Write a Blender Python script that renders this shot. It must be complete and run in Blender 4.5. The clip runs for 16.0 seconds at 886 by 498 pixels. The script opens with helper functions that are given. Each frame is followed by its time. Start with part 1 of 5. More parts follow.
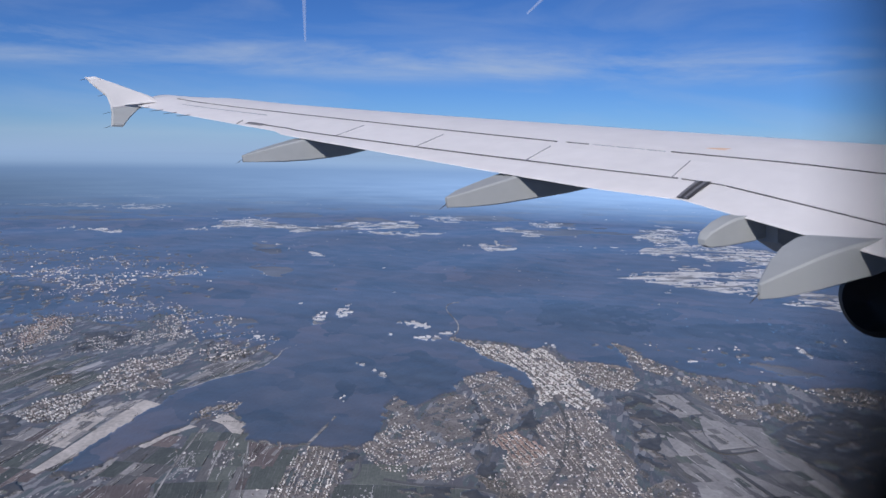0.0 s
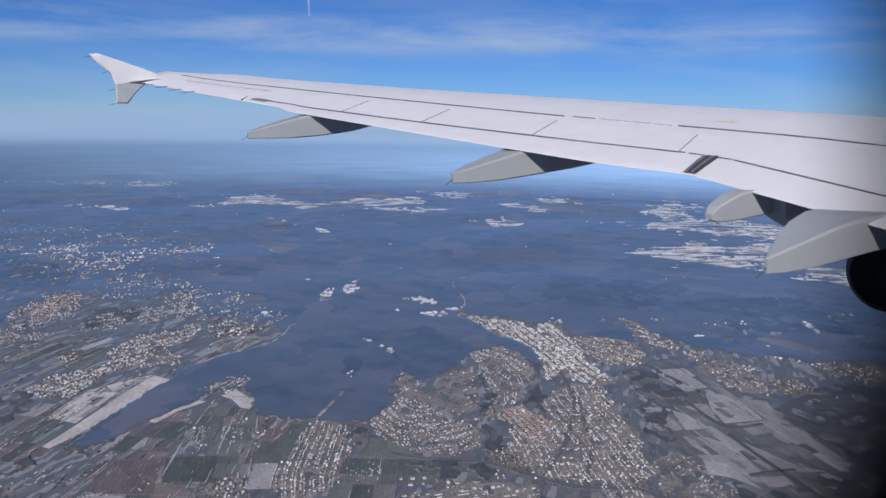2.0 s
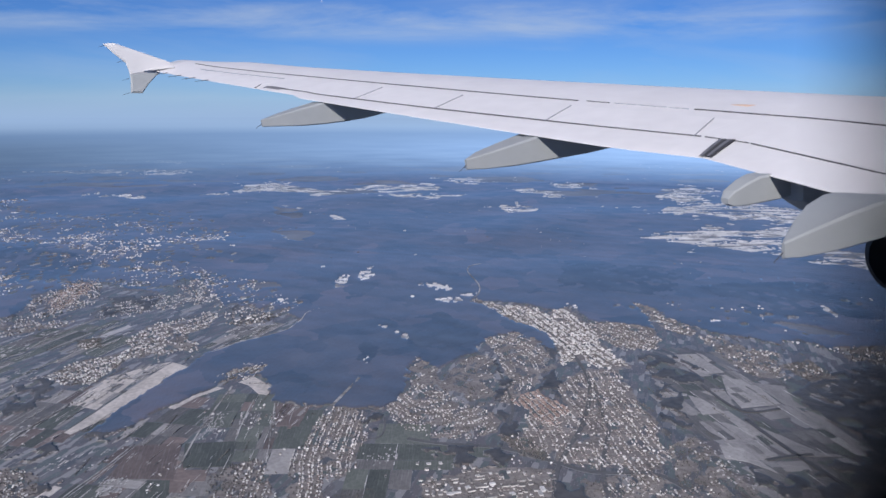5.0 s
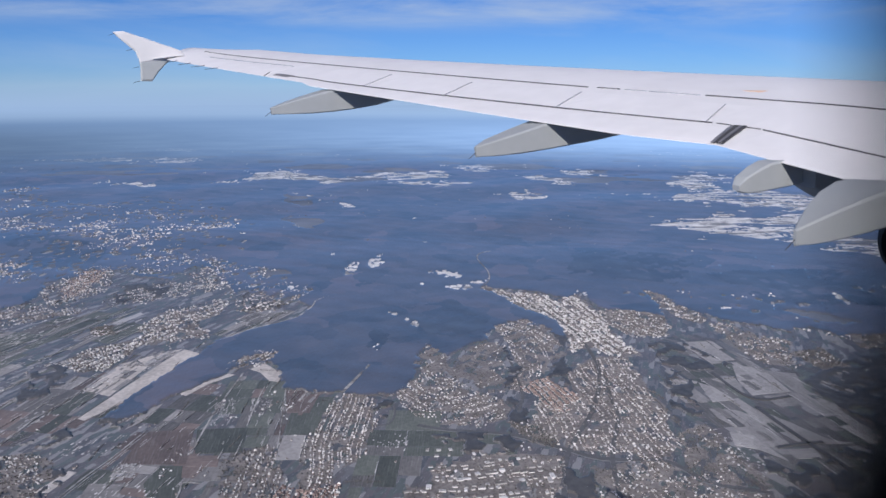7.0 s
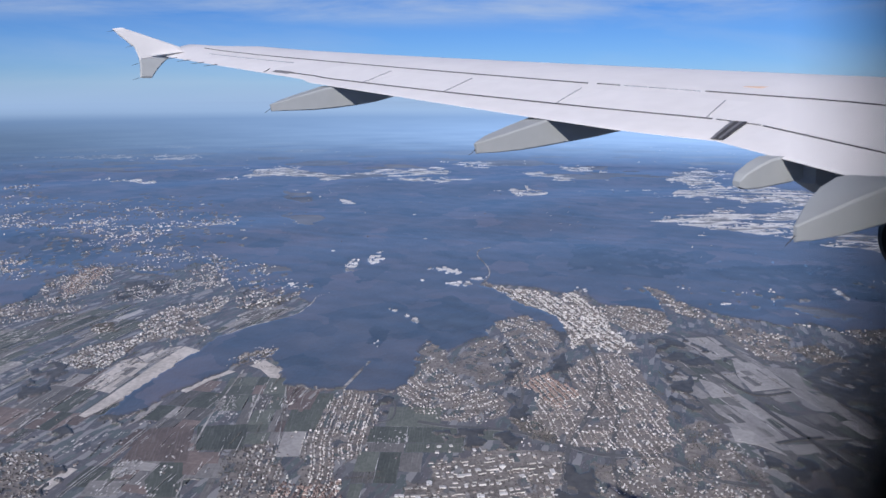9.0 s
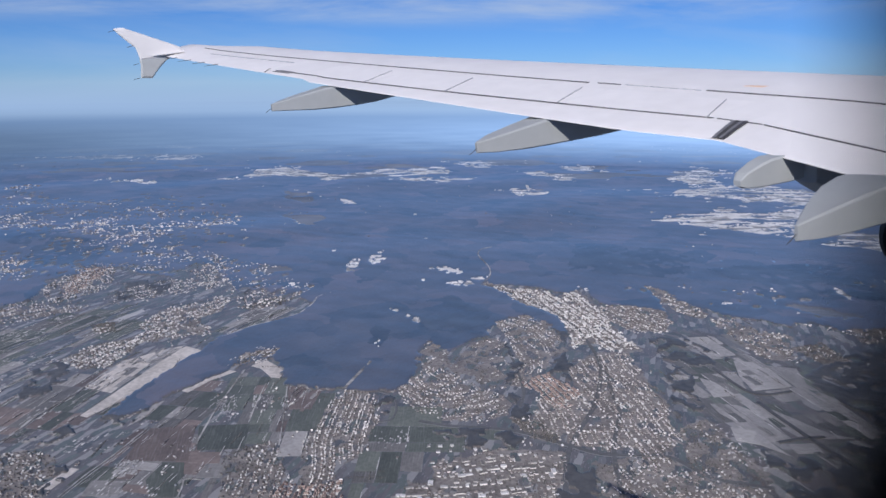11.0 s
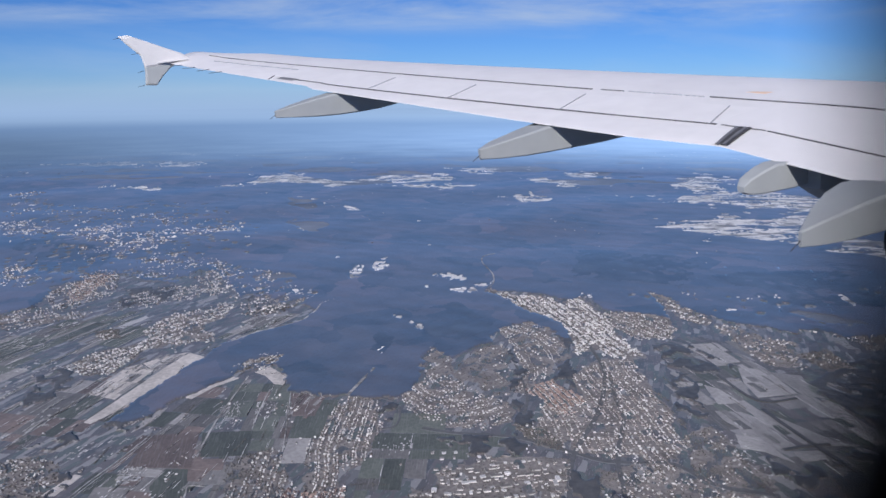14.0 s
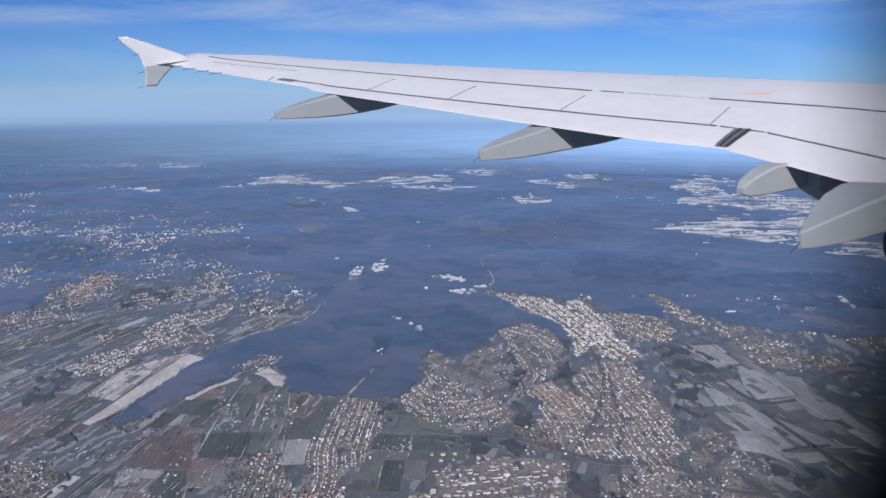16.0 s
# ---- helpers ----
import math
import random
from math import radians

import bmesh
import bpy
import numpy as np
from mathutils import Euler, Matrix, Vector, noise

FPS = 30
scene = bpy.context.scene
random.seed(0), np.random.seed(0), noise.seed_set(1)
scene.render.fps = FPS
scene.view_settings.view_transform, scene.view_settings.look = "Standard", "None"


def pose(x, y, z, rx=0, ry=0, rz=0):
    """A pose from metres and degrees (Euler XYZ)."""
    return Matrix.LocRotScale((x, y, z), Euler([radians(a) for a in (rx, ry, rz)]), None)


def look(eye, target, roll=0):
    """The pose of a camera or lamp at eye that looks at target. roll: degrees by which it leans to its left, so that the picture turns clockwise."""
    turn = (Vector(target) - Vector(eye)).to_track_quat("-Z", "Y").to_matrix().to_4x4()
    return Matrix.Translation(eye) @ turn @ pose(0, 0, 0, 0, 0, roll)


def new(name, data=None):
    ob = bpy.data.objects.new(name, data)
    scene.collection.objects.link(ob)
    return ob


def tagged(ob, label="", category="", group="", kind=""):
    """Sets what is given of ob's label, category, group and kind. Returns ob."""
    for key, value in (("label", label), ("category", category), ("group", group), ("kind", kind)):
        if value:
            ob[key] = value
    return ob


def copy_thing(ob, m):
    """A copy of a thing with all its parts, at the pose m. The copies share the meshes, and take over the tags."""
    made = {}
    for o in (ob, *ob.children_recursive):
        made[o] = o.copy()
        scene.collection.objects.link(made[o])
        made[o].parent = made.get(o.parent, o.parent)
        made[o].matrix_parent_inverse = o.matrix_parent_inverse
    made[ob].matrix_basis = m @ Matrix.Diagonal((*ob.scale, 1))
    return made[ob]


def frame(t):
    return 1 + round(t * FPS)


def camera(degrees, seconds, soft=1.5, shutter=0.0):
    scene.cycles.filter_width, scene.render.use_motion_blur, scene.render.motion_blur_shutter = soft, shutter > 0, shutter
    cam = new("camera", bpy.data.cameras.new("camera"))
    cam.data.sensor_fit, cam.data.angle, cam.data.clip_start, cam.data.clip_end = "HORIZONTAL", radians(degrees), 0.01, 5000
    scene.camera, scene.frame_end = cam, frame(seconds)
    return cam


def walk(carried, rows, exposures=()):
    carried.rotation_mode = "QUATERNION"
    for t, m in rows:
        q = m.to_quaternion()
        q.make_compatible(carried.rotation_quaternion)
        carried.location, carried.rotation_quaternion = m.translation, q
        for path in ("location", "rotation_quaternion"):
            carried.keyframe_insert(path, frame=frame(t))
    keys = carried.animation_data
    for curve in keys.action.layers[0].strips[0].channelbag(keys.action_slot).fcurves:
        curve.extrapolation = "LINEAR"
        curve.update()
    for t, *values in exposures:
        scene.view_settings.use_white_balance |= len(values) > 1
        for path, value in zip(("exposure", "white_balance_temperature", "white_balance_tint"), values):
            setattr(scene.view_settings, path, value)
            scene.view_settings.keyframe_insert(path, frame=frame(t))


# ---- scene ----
cam = camera(61.97, 16.0, soft=1.5)
cam.data.dof.use_dof, cam.data.dof.focus_distance, cam.data.dof.aperture_fstop = True, 19.0, 2.4
PATH = [
    (0.0, pose(-0.004, -0.001, 119.994, 81.50, -1.25, -2.45)),
    (0.5, pose(-0.004, -0.001, 119.994, 81.07, -1.14, -2.41)),
    (1.0, pose(-0.003, -0.001, 119.995, 80.66, -1.07, -2.32)),
    (1.5, pose(-0.003, -0.001, 119.996, 80.07, -1.02, -2.20)),
    (2.0, pose(-0.003, -0.001, 119.997, 79.60, -0.89, -2.02)),
    (2.5, pose(-0.003, -0.001, 119.997, 79.31, -0.82, -1.87)),
    (3.0, pose(-0.002, -0.001, 119.997, 79.11, -0.72, -1.71)),
    (3.5, pose(-0.002, -0.000, 119.997, 78.97, -0.68, -1.60)),
    (4.0, pose(-0.002, -0.000, 119.998, 78.82, -0.58, -1.47)),
    (6.5, pose(-0.000, -0.000, 119.999, 77.86, -0.04, -0.32)),
    (7.0, pose(-0.000, -0.000, 120.000, 77.55, -0.06, -0.27)),
    (7.5, pose(0.000, -0.000, 120.000, 77.40, 0.00, -0.22)),
    (8.0, pose(0.000, 0.000, 120.000, 77.34, 0.00, -0.25)),
    (8.5, pose(0.000, 0.000, 120.000, 77.29, 0.03, -0.26)),
    (9.0, pose(-0.000, 0.000, 120.000, 77.28, 0.02, -0.28)),
    (11.5, pose(0.000, 0.000, 120.000, 77.25, 0.13, -0.21)),
    (12.0, pose(0.000, -0.000, 120.000, 77.38, 0.13, -0.13)),
    (12.5, pose(0.000, -0.000, 120.000, 77.50, 0.28, -0.10)),
    (13.0, pose(0.000, -0.000, 120.000, 77.60, 0.32, -0.04)),
    (13.5, pose(0.001, -0.000, 119.999, 77.69, 0.26, 0.03)),
    (14.0, pose(0.001, -0.000, 119.999, 77.76, 0.19, 0.03)),
    (14.5, pose(0.000, -0.000, 119.999, 77.83, 0.16, 0.03)),
    (15.0, pose(0.000, -0.000, 119.999, 77.82, 0.13, 0.03)),
    (15.5, pose(0.000, -0.000, 119.999, 77.86, 0.15, 0.02)),
    (16.0, pose(0.000, -0.000, 119.999, 77.86, 0.13, 0.00)),
]
walk(cam, PATH, [(0.0, -0.25, 5590, 11), (4.0, -0.16, 5610, 11), (8.0, -0.07, 5630, 11), (16.0, -0.09, 5550, 11)])

# ---- sky and sun ----
SUN_TO = Vector((0.243, 0.817, -0.523)).normalized()
world = bpy.data.worlds.new("sky")
scene.world = world
world.use_nodes = True
wn, wl = world.node_tree.nodes, world.node_tree.links
bg = wn["Background"]
sky = wn.new("ShaderNodeTexSky")
sky.sky_type, sky.sun_disc = "NISHITA", False
sky.sun_elevation, sky.sun_rotation = math.asin(-SUN_TO.z), math.atan2(-SUN_TO.x, -SUN_TO.y)
sky.altitude, sky.air_density, sky.dust_density, sky.ozone_density = 3000, 1.0, 0.2, 5.0
# thin high cloud drawn out along the horizon
place, stretch = wn.new("ShaderNodeTexCoord"), wn.new("ShaderNodeMapping")
stretch.inputs["Scale"].default_value = (2.0, 2.0, 11.0)
stretch.inputs["Rotation"].default_value = (0.03, -0.02, 0.0)
veil = wn.new("ShaderNodeTexNoise")
veil.inputs["Scale"].default_value, veil.inputs["Detail"].default_value, veil.inputs["Roughness"].default_value = 1.3, 7, 0.55
veil.inputs["Distortion"].default_value = 0.5
thin = wn.new("ShaderNodeMapRange")
thin.inputs["From Min"].default_value, thin.inputs["From Max"].default_value, thin.inputs["To Max"].default_value = 0.47, 0.82, 0.34
tint, cloud = wn.new("ShaderNodeMix"), wn.new("ShaderNodeMix")
tint.data_type = cloud.data_type = "RGBA"
tint.blend_type = "MULTIPLY"
tint.inputs["Factor"].default_value = 1.0
tint.inputs[7].default_value = (0.69, 0.875, 1.17, 1)
cloud.inputs[7].default_value = (9.0, 9.6, 10.2, 1)
# one long loose bank of thin cloud some degrees over the horizon
height, lower, upper = wn.new("ShaderNodeSeparateXYZ"), wn.new("ShaderNodeMapRange"), wn.new("ShaderNodeMapRange")
wisp, draw, loose = wn.new("ShaderNodeTexNoise"), wn.new("ShaderNodeMapping"), wn.new("ShaderNodeMapRange")
draw.inputs["Scale"].default_value, draw.inputs["Location"].default_value = (2.6, 2.6, 17.0), (0.4, 0.0, 0.0)
wisp.inputs["Scale"].default_value, wisp.inputs["Detail"].default_value, wisp.inputs["Roughness"].default_value = 1.6, 8, 0.62
wisp.inputs["Distortion"].default_value = 0.3
loose.inputs["From Min"].default_value, loose.inputs["From Max"].default_value, loose.inputs["To Max"].default_value = 0.40, 0.72, 0.62
for node, a, b_ in ((lower, 0.060, 0.094), (upper, 0.140, 0.104)):
    node.interpolation_type = "SMOOTHSTEP"
    node.inputs["From Min"].default_value, node.inputs["From Max"].default_value = a, b_
both, bank, most = wn.new("ShaderNodeMath"), wn.new("ShaderNodeMath"), wn.new("ShaderNodeMath")
both.operation = bank.operation = "MULTIPLY"
most.operation = "MAXIMUM"
wl.new(place.outputs["Generated"], height.inputs[0]), wl.new(height.outputs["Z"], lower.inputs["Value"]), wl.new(height.outputs["Z"], upper.inputs["Value"])
wl.new(place.outputs["Generated"], draw.inputs["Vector"]), wl.new(draw.outputs[0], wisp.inputs["Vector"]), wl.new(wisp.outputs["Fac"], loose.inputs["Value"])
wl.new(lower.outputs[0], both.inputs[0]), wl.new(upper.outputs[0], both.inputs[1])
wl.new(both.outputs[0], bank.inputs[0]), wl.new(loose.outputs[0], bank.inputs[1])
wl.new(bank.outputs[0], most.inputs[1]), wl.new(most.outputs[0], cloud.inputs["Factor"])
wl.new(place.outputs["Generated"], stretch.inputs["Vector"]), wl.new(stretch.outputs[0], veil.inputs["Vector"])
wl.new(veil.outputs["Fac"], thin.inputs["Value"]), wl.new(thin.outputs[0], most.inputs[0])
wl.new(sky.outputs[0], tint.inputs[6]), wl.new(tint.outputs[2], cloud.inputs[6])
wl.new(cloud.outputs[2], bg.inputs[0])
bg.inputs[1].default_value = 0.063
sun = new("sun", bpy.data.lights.new("sun", "SUN"))
sun.data.energy, sun.data.angle, sun.data.color = 4.6, radians(0.5), (1.0, 0.89, 0.77)
sun.matrix_world = look((0, 0, 0), SUN_TO)
sun.location = (-60, -200, 300)


# ---- materials ----
def material(name, colour, rough=0.6, spread=0.12, scale=1.0, bump=0.0, metal=0.0, vary="", haze_sheen=0.0, spec=0.3, second=None, big=None, sharp=0.3):
    """Grain at two scales round a base colour; vary: 'object' or 'island' for pieces that differ. A blue sheen imitates
    haze on the land.
    """
    m = bpy.data.materials.new(name)
    m.use_nodes = True
    n, l = m.node_tree.nodes, m.node_tree.links
    b = n["Principled BSDF"]
    b.inputs["Roughness"].default_value, b.inputs["Metallic"].default_value = rough, metal
    b.inputs["Specular IOR Level"].default_value = spec
    # blue sheen, strongest at low viewing angles, painted on as haze
    b.inputs["Sheen Weight"].default_value, b.inputs["Sheen Roughness"].default_value = haze_sheen, 0.5
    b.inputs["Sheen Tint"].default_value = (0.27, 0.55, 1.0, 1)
    co = n.new("ShaderNodeTexCoord")
    fine, wide = n.new("ShaderNodeTexNoise"), n.new("ShaderNodeTexNoise")
    fine.inputs["Scale"].default_value, wide.inputs["Scale"].default_value = scale, scale / (big or 7.0)
    fine.inputs["Detail"].default_value, wide.inputs["Detail"].default_value = 5, 3
    add = n.new("ShaderNodeMath")
    add.operation = "ADD"
    l.new(co.outputs["Object"], fine.inputs["Vector"]), l.new(co.outputs["Object"], wide.inputs["Vector"])
    l.new(fine.outputs["Fac"], add.inputs[0]), l.new(wide.outputs["Fac"], add.inputs[1])
    ramp = n.new("ShaderNodeMapRange")
    ramp.inputs["From Min"].default_value, ramp.inputs["From Max"].default_value = 1.0 - sharp, 1.0 + sharp
    l.new(add.outputs[0], ramp.inputs["Value"])
    mix = n.new("ShaderNodeMix")
    mix.data_type = "RGBA"
    low = [c * (1 - spread) for c in colour]
    high = second or [min(1, c * (1 + spread)) for c in colour]
    mix.inputs[6].default_value, mix.inputs[7].default_value = (*low, 1), (*high, 1)
    l.new(ramp.outputs[0], mix.inputs["Factor"])
    out = mix.outputs[2]
    if vary:
        source = n.new("ShaderNodeObjectInfo" if vary == "object" else "ShaderNodeNewGeometry")
        hsv, val = n.new("ShaderNodeHueSaturation"), n.new("ShaderNodeMapRange")
        val.inputs["To Min"].default_value, val.inputs["To Max"].default_value = 0.66, 1.28
        l.new(source.outputs["Random" if vary == "object" else "Random Per Island"], val.inputs["Value"])
        l.new(val.outputs[0], hsv.inputs["Value"]), l.new(out, hsv.inputs["Color"])
        out = hsv.outputs[0]
    l.new(out, b.inputs["Base Color"])
    if bump:
        bp = n.new("ShaderNodeBump")
        bp.inputs["Strength"].default_value = bump
        l.new(fine.outputs["Fac"], bp.inputs["Height"]), l.new(bp.outputs[0], b.inputs["Normal"])
    return m


WHITE = material("wing_paint", (0.815, 0.785, 0.77), 0.42, 0.05, 3.0, spec=0.35)
FENCE = material("fence_paint", (0.68, 0.655, 0.64), 0.6, 0.05, 3.0, spec=0.2)
PANEL = material("panel_paint", (0.835, 0.803, 0.786), 0.4, 0.05, 4.0, spec=0.35)
GREY = material("fairing_paint", (0.39, 0.40, 0.395), 0.45, 0.06, 5.0, spec=0.35)
SEAL = material("dark_seal", (0.075, 0.072, 0.075), 0.7, 0.2, 8.0)
METAL = material("worn_metal", (0.28, 0.27, 0.27), 0.45, 0.25, 9.0, metal=0.4)
NACELLE = material("dark_cowl", (0.035, 0.038, 0.047), 0.5, 0.2, 3.0)
MARK = material("orange_mark", (0.70, 0.50, 0.36), 0.5, 0.1, 9.0)
LETTER = material("grey_lettering", (0.33, 0.33, 0.36), 0.6, 0.1, 9.0)
# near-black colour stands in for the rim's unlit cabin side
UNLIT_RIM = material("unlit_rim", (0.012, 0.013, 0.017), 0.8, 0.2, 20.0)

# land colours; the sheen weight sets how much blue haze each one imitates
GROUND = material("winter_soil", (0.070, 0.074, 0.078), 0.9, 0.35, 0.02, haze_sheen=0.40)
WOOD = material("bare_forest", (0.105, 0.086, 0.087), 0.9, 0.5, 0.05, haze_sheen=0.43, big=3.4, second=(0.138, 0.108, 0.106), sharp=0.2)
COPSE = material("bare_copse", (0.085, 0.080, 0.076), 0.95, 0.4, 0.3, haze_sheen=0.13)
OPEN = material("open_country", (0.122, 0.108, 0.096), 0.9, 0.35, 0.5, haze_sheen=0.24, big=9.0, second=(0.20, 0.18, 0.16))
SNOW = material("thin_snow", (0.70, 0.68, 0.66), 0.8, 0.3, 0.10, haze_sheen=0.05)
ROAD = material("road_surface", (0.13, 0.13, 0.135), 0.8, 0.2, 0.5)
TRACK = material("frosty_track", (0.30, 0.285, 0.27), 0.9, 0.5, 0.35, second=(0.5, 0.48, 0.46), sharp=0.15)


def mosaic(m, angle, size, strength):
    """Lays a patchwork of garden and field plots with frosted edges over a soil material."""
    n, l = m.node_tree.nodes, m.node_tree.links
    b = n["Principled BSDF"]
    base = b.inputs["Base Color"].links[0].from_socket
    co, mp, cell = n.new("ShaderNodeTexCoord"), n.new("ShaderNodeMapping"), n.new("ShaderNodeTexVoronoi")
    turn = n.new("ShaderNodeMapping")
    turn.inputs["Rotation"].default_value = (0, 0, radians(angle))
    mp.inputs["Scale"].default_value = (1 / size, 3.2 / size, 1)
    cell.distance, cell.inputs["Scale"].default_value = "CHEBYCHEV", 1.0
    l.new(co.outputs["Object"], turn.inputs["Vector"]), l.new(turn.outputs[0], mp.inputs["Vector"]), l.new(mp.outputs[0], cell.inputs["Vector"])
    tone = n.new("ShaderNodeValToRGB")
    tone.color_ramp.interpolation = "CONSTANT"
    e = tone.color_ramp.elements
    e[0].color, e[1].color, e[1].position = (0.112, 0.099, 0.090, 1), (0.31, 0.29, 0.27, 1), 0.86
    for at, col in ((0.2, (0.14, 0.118, 0.108, 1)), (0.4, (0.115, 0.125, 0.105, 1)), (0.6, (0.165, 0.155, 0.145, 1)), (0.76, (0.085, 0.085, 0.082, 1))):
        e.new(at).color = col
    split, mix = n.new("ShaderNodeSeparateColor"), n.new("ShaderNodeMix")
    mix.data_type = "RGBA"
    mix.inputs["Factor"].default_value = strength
    l.new(cell.outputs["Color"], split.inputs[0]), l.new(split.outputs[0], tone.inputs[0])
    l.new(base, mix.inputs[6]), l.new(tone.outputs[0], mix.inputs[7])
    flecks, bright, top = n.new("ShaderNodeTexNoise"), n.new("ShaderNodeMapRange"), n.new("ShaderNodeMix")
    flecks.inputs["Scale"].default_value, flecks.inputs["Detail"].default_value = 0.9, 4
    mp2 = n.new("ShaderNodeMapping")
    mp2.inputs["Scale"].default_value = (0.45, 2.2, 1)
    l.new(turn.outputs[0], mp2.inputs["Vector"]), l.new(mp2.outputs[0], flecks.inputs["Vector"])
    bright.inputs["From Min"].default_value, bright.inputs["From Max"].default_value, bright.inputs["To Max"].default_value = 0.60, 0.70, 0.55
    top.data_type = "RGBA"
    top.inputs[7].default_value = (0.40, 0.385, 0.37, 1)
    l.new(flecks.outputs["Fac"], bright.inputs["Value"]), l.new(bright.outputs[0], top.inputs["Factor"])
    l.new(mix.outputs[2], top.inputs[6]), l.new(top.outputs[2], b.inputs["Base Color"])


PINE = material("conifer_forest", (0.058, 0.060, 0.067), 0.9, 0.4, 0.06, haze_sheen=0.36, big=3.4)
FAR_LAND = material("far_open_land", (0.145, 0.14, 0.145), 0.9, 0.4, 0.03, haze_sheen=0.20, big=5.0, second=(0.215, 0.21, 0.215))
OPEN_TWO = material("open_country_east", (0.122, 0.108, 0.096), 0.9, 0.35, 0.5, haze_sheen=0.17, big=9.0, second=(0.20, 0.18, 0.16))
mosaic(OPEN, -72, 7.0, 0.8)
mosaic(OPEN_TWO, 68, 11.0, 0.8)


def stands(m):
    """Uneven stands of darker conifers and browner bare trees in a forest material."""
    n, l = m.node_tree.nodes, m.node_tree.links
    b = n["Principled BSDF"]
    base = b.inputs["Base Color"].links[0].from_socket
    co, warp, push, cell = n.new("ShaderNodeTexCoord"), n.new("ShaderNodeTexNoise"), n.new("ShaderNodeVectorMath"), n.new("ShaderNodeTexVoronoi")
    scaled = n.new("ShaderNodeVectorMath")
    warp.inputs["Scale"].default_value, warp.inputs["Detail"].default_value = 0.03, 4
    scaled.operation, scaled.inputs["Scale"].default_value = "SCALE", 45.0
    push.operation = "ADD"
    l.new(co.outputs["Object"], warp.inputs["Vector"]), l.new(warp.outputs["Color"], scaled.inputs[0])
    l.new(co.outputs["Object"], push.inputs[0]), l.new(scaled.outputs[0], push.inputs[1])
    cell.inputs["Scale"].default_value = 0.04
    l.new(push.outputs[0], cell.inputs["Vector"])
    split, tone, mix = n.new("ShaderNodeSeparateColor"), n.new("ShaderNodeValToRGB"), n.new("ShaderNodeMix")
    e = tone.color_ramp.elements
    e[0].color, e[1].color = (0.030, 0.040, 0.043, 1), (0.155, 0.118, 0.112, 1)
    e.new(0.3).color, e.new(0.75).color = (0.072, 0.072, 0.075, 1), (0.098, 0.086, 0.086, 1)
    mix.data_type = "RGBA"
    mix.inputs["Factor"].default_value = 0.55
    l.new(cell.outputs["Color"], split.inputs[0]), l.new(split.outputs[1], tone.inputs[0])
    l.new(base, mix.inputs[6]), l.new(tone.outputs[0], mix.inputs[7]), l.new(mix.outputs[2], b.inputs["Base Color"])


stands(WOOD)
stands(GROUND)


def thinned(m):
    """Lets dark soil and stubble through a thin cover of snow, in long uneven streaks."""
    n, l = m.node_tree.nodes, m.node_tree.links
    b = n["Principled BSDF"]
    base = b.inputs["Base Color"].links[0].from_socket
    co, mp, lines = n.new("ShaderNodeTexCoord"), n.new("ShaderNodeMapping"), n.new("ShaderNodeTexNoise")
    mp.inputs["Scale"].default_value = (0.04, 0.11, 1)
    lines.inputs["Scale"].default_value, lines.inputs["Detail"].default_value, lines.inputs["Roughness"].default_value = 1.0, 6, 0.65
    l.new(co.outputs["Object"], mp.inputs["Vector"]), l.new(mp.outputs[0], lines.inputs["Vector"])
    rng_, mix = n.new("ShaderNodeMapRange"), n.new("ShaderNodeMix")
    rng_.inputs["From Min"].default_value, rng_.inputs["From Max"].default_value, rng_.inputs["To Max"].default_value = 0.49, 0.57, 0.85
    mix.data_type = "RGBA"
    mix.inputs[7].default_value = (0.16, 0.16, 0.17, 1)
    l.new(lines.outputs["Fac"], rng_.inputs["Value"]), l.new(rng_.outputs[0], mix.inputs["Factor"])
    l.new(base, mix.inputs[6]), l.new(mix.outputs[2], b.inputs["Base Color"])


thinned(SNOW)


def furrows(m, frost):
    """Streaks along a parcel's own length, some of them frosted."""
    n, l = m.node_tree.nodes, m.node_tree.links
    b = n["Principled BSDF"]
    base = b.inputs["Base Color"].links[0].from_socket
    co, mp, lines = n.new("ShaderNodeTexCoord"), n.new("ShaderNodeMapping"), n.new("ShaderNodeTexNoise")
    mp.inputs["Scale"].default_value = (0.10, 1.7, 1)
    lines.inputs["Scale"].default_value, lines.inputs["Detail"].default_value = 1.0, 5
    l.new(co.outputs["Object"], mp.inputs["Vector"]), l.new(mp.outputs[0], lines.inputs["Vector"])
    rng_, mix = n.new("ShaderNodeMapRange"), n.new("ShaderNodeMix")
    rng_.inputs["From Min"].default_value, rng_.inputs["From Max"].default_value, rng_.inputs["To Max"].default_value = 0.50, 0.72, frost
    mix.data_type = "RGBA"
    mix.inputs[7].default_value = (0.42, 0.40, 0.385, 1)
    l.new(lines.outputs["Fac"], rng_.inputs["Value"]), l.new(rng_.outputs[0], mix.inputs["Factor"])
    l.new(base, mix.inputs[6]), l.new(mix.outputs[2], b.inputs["Base Color"])


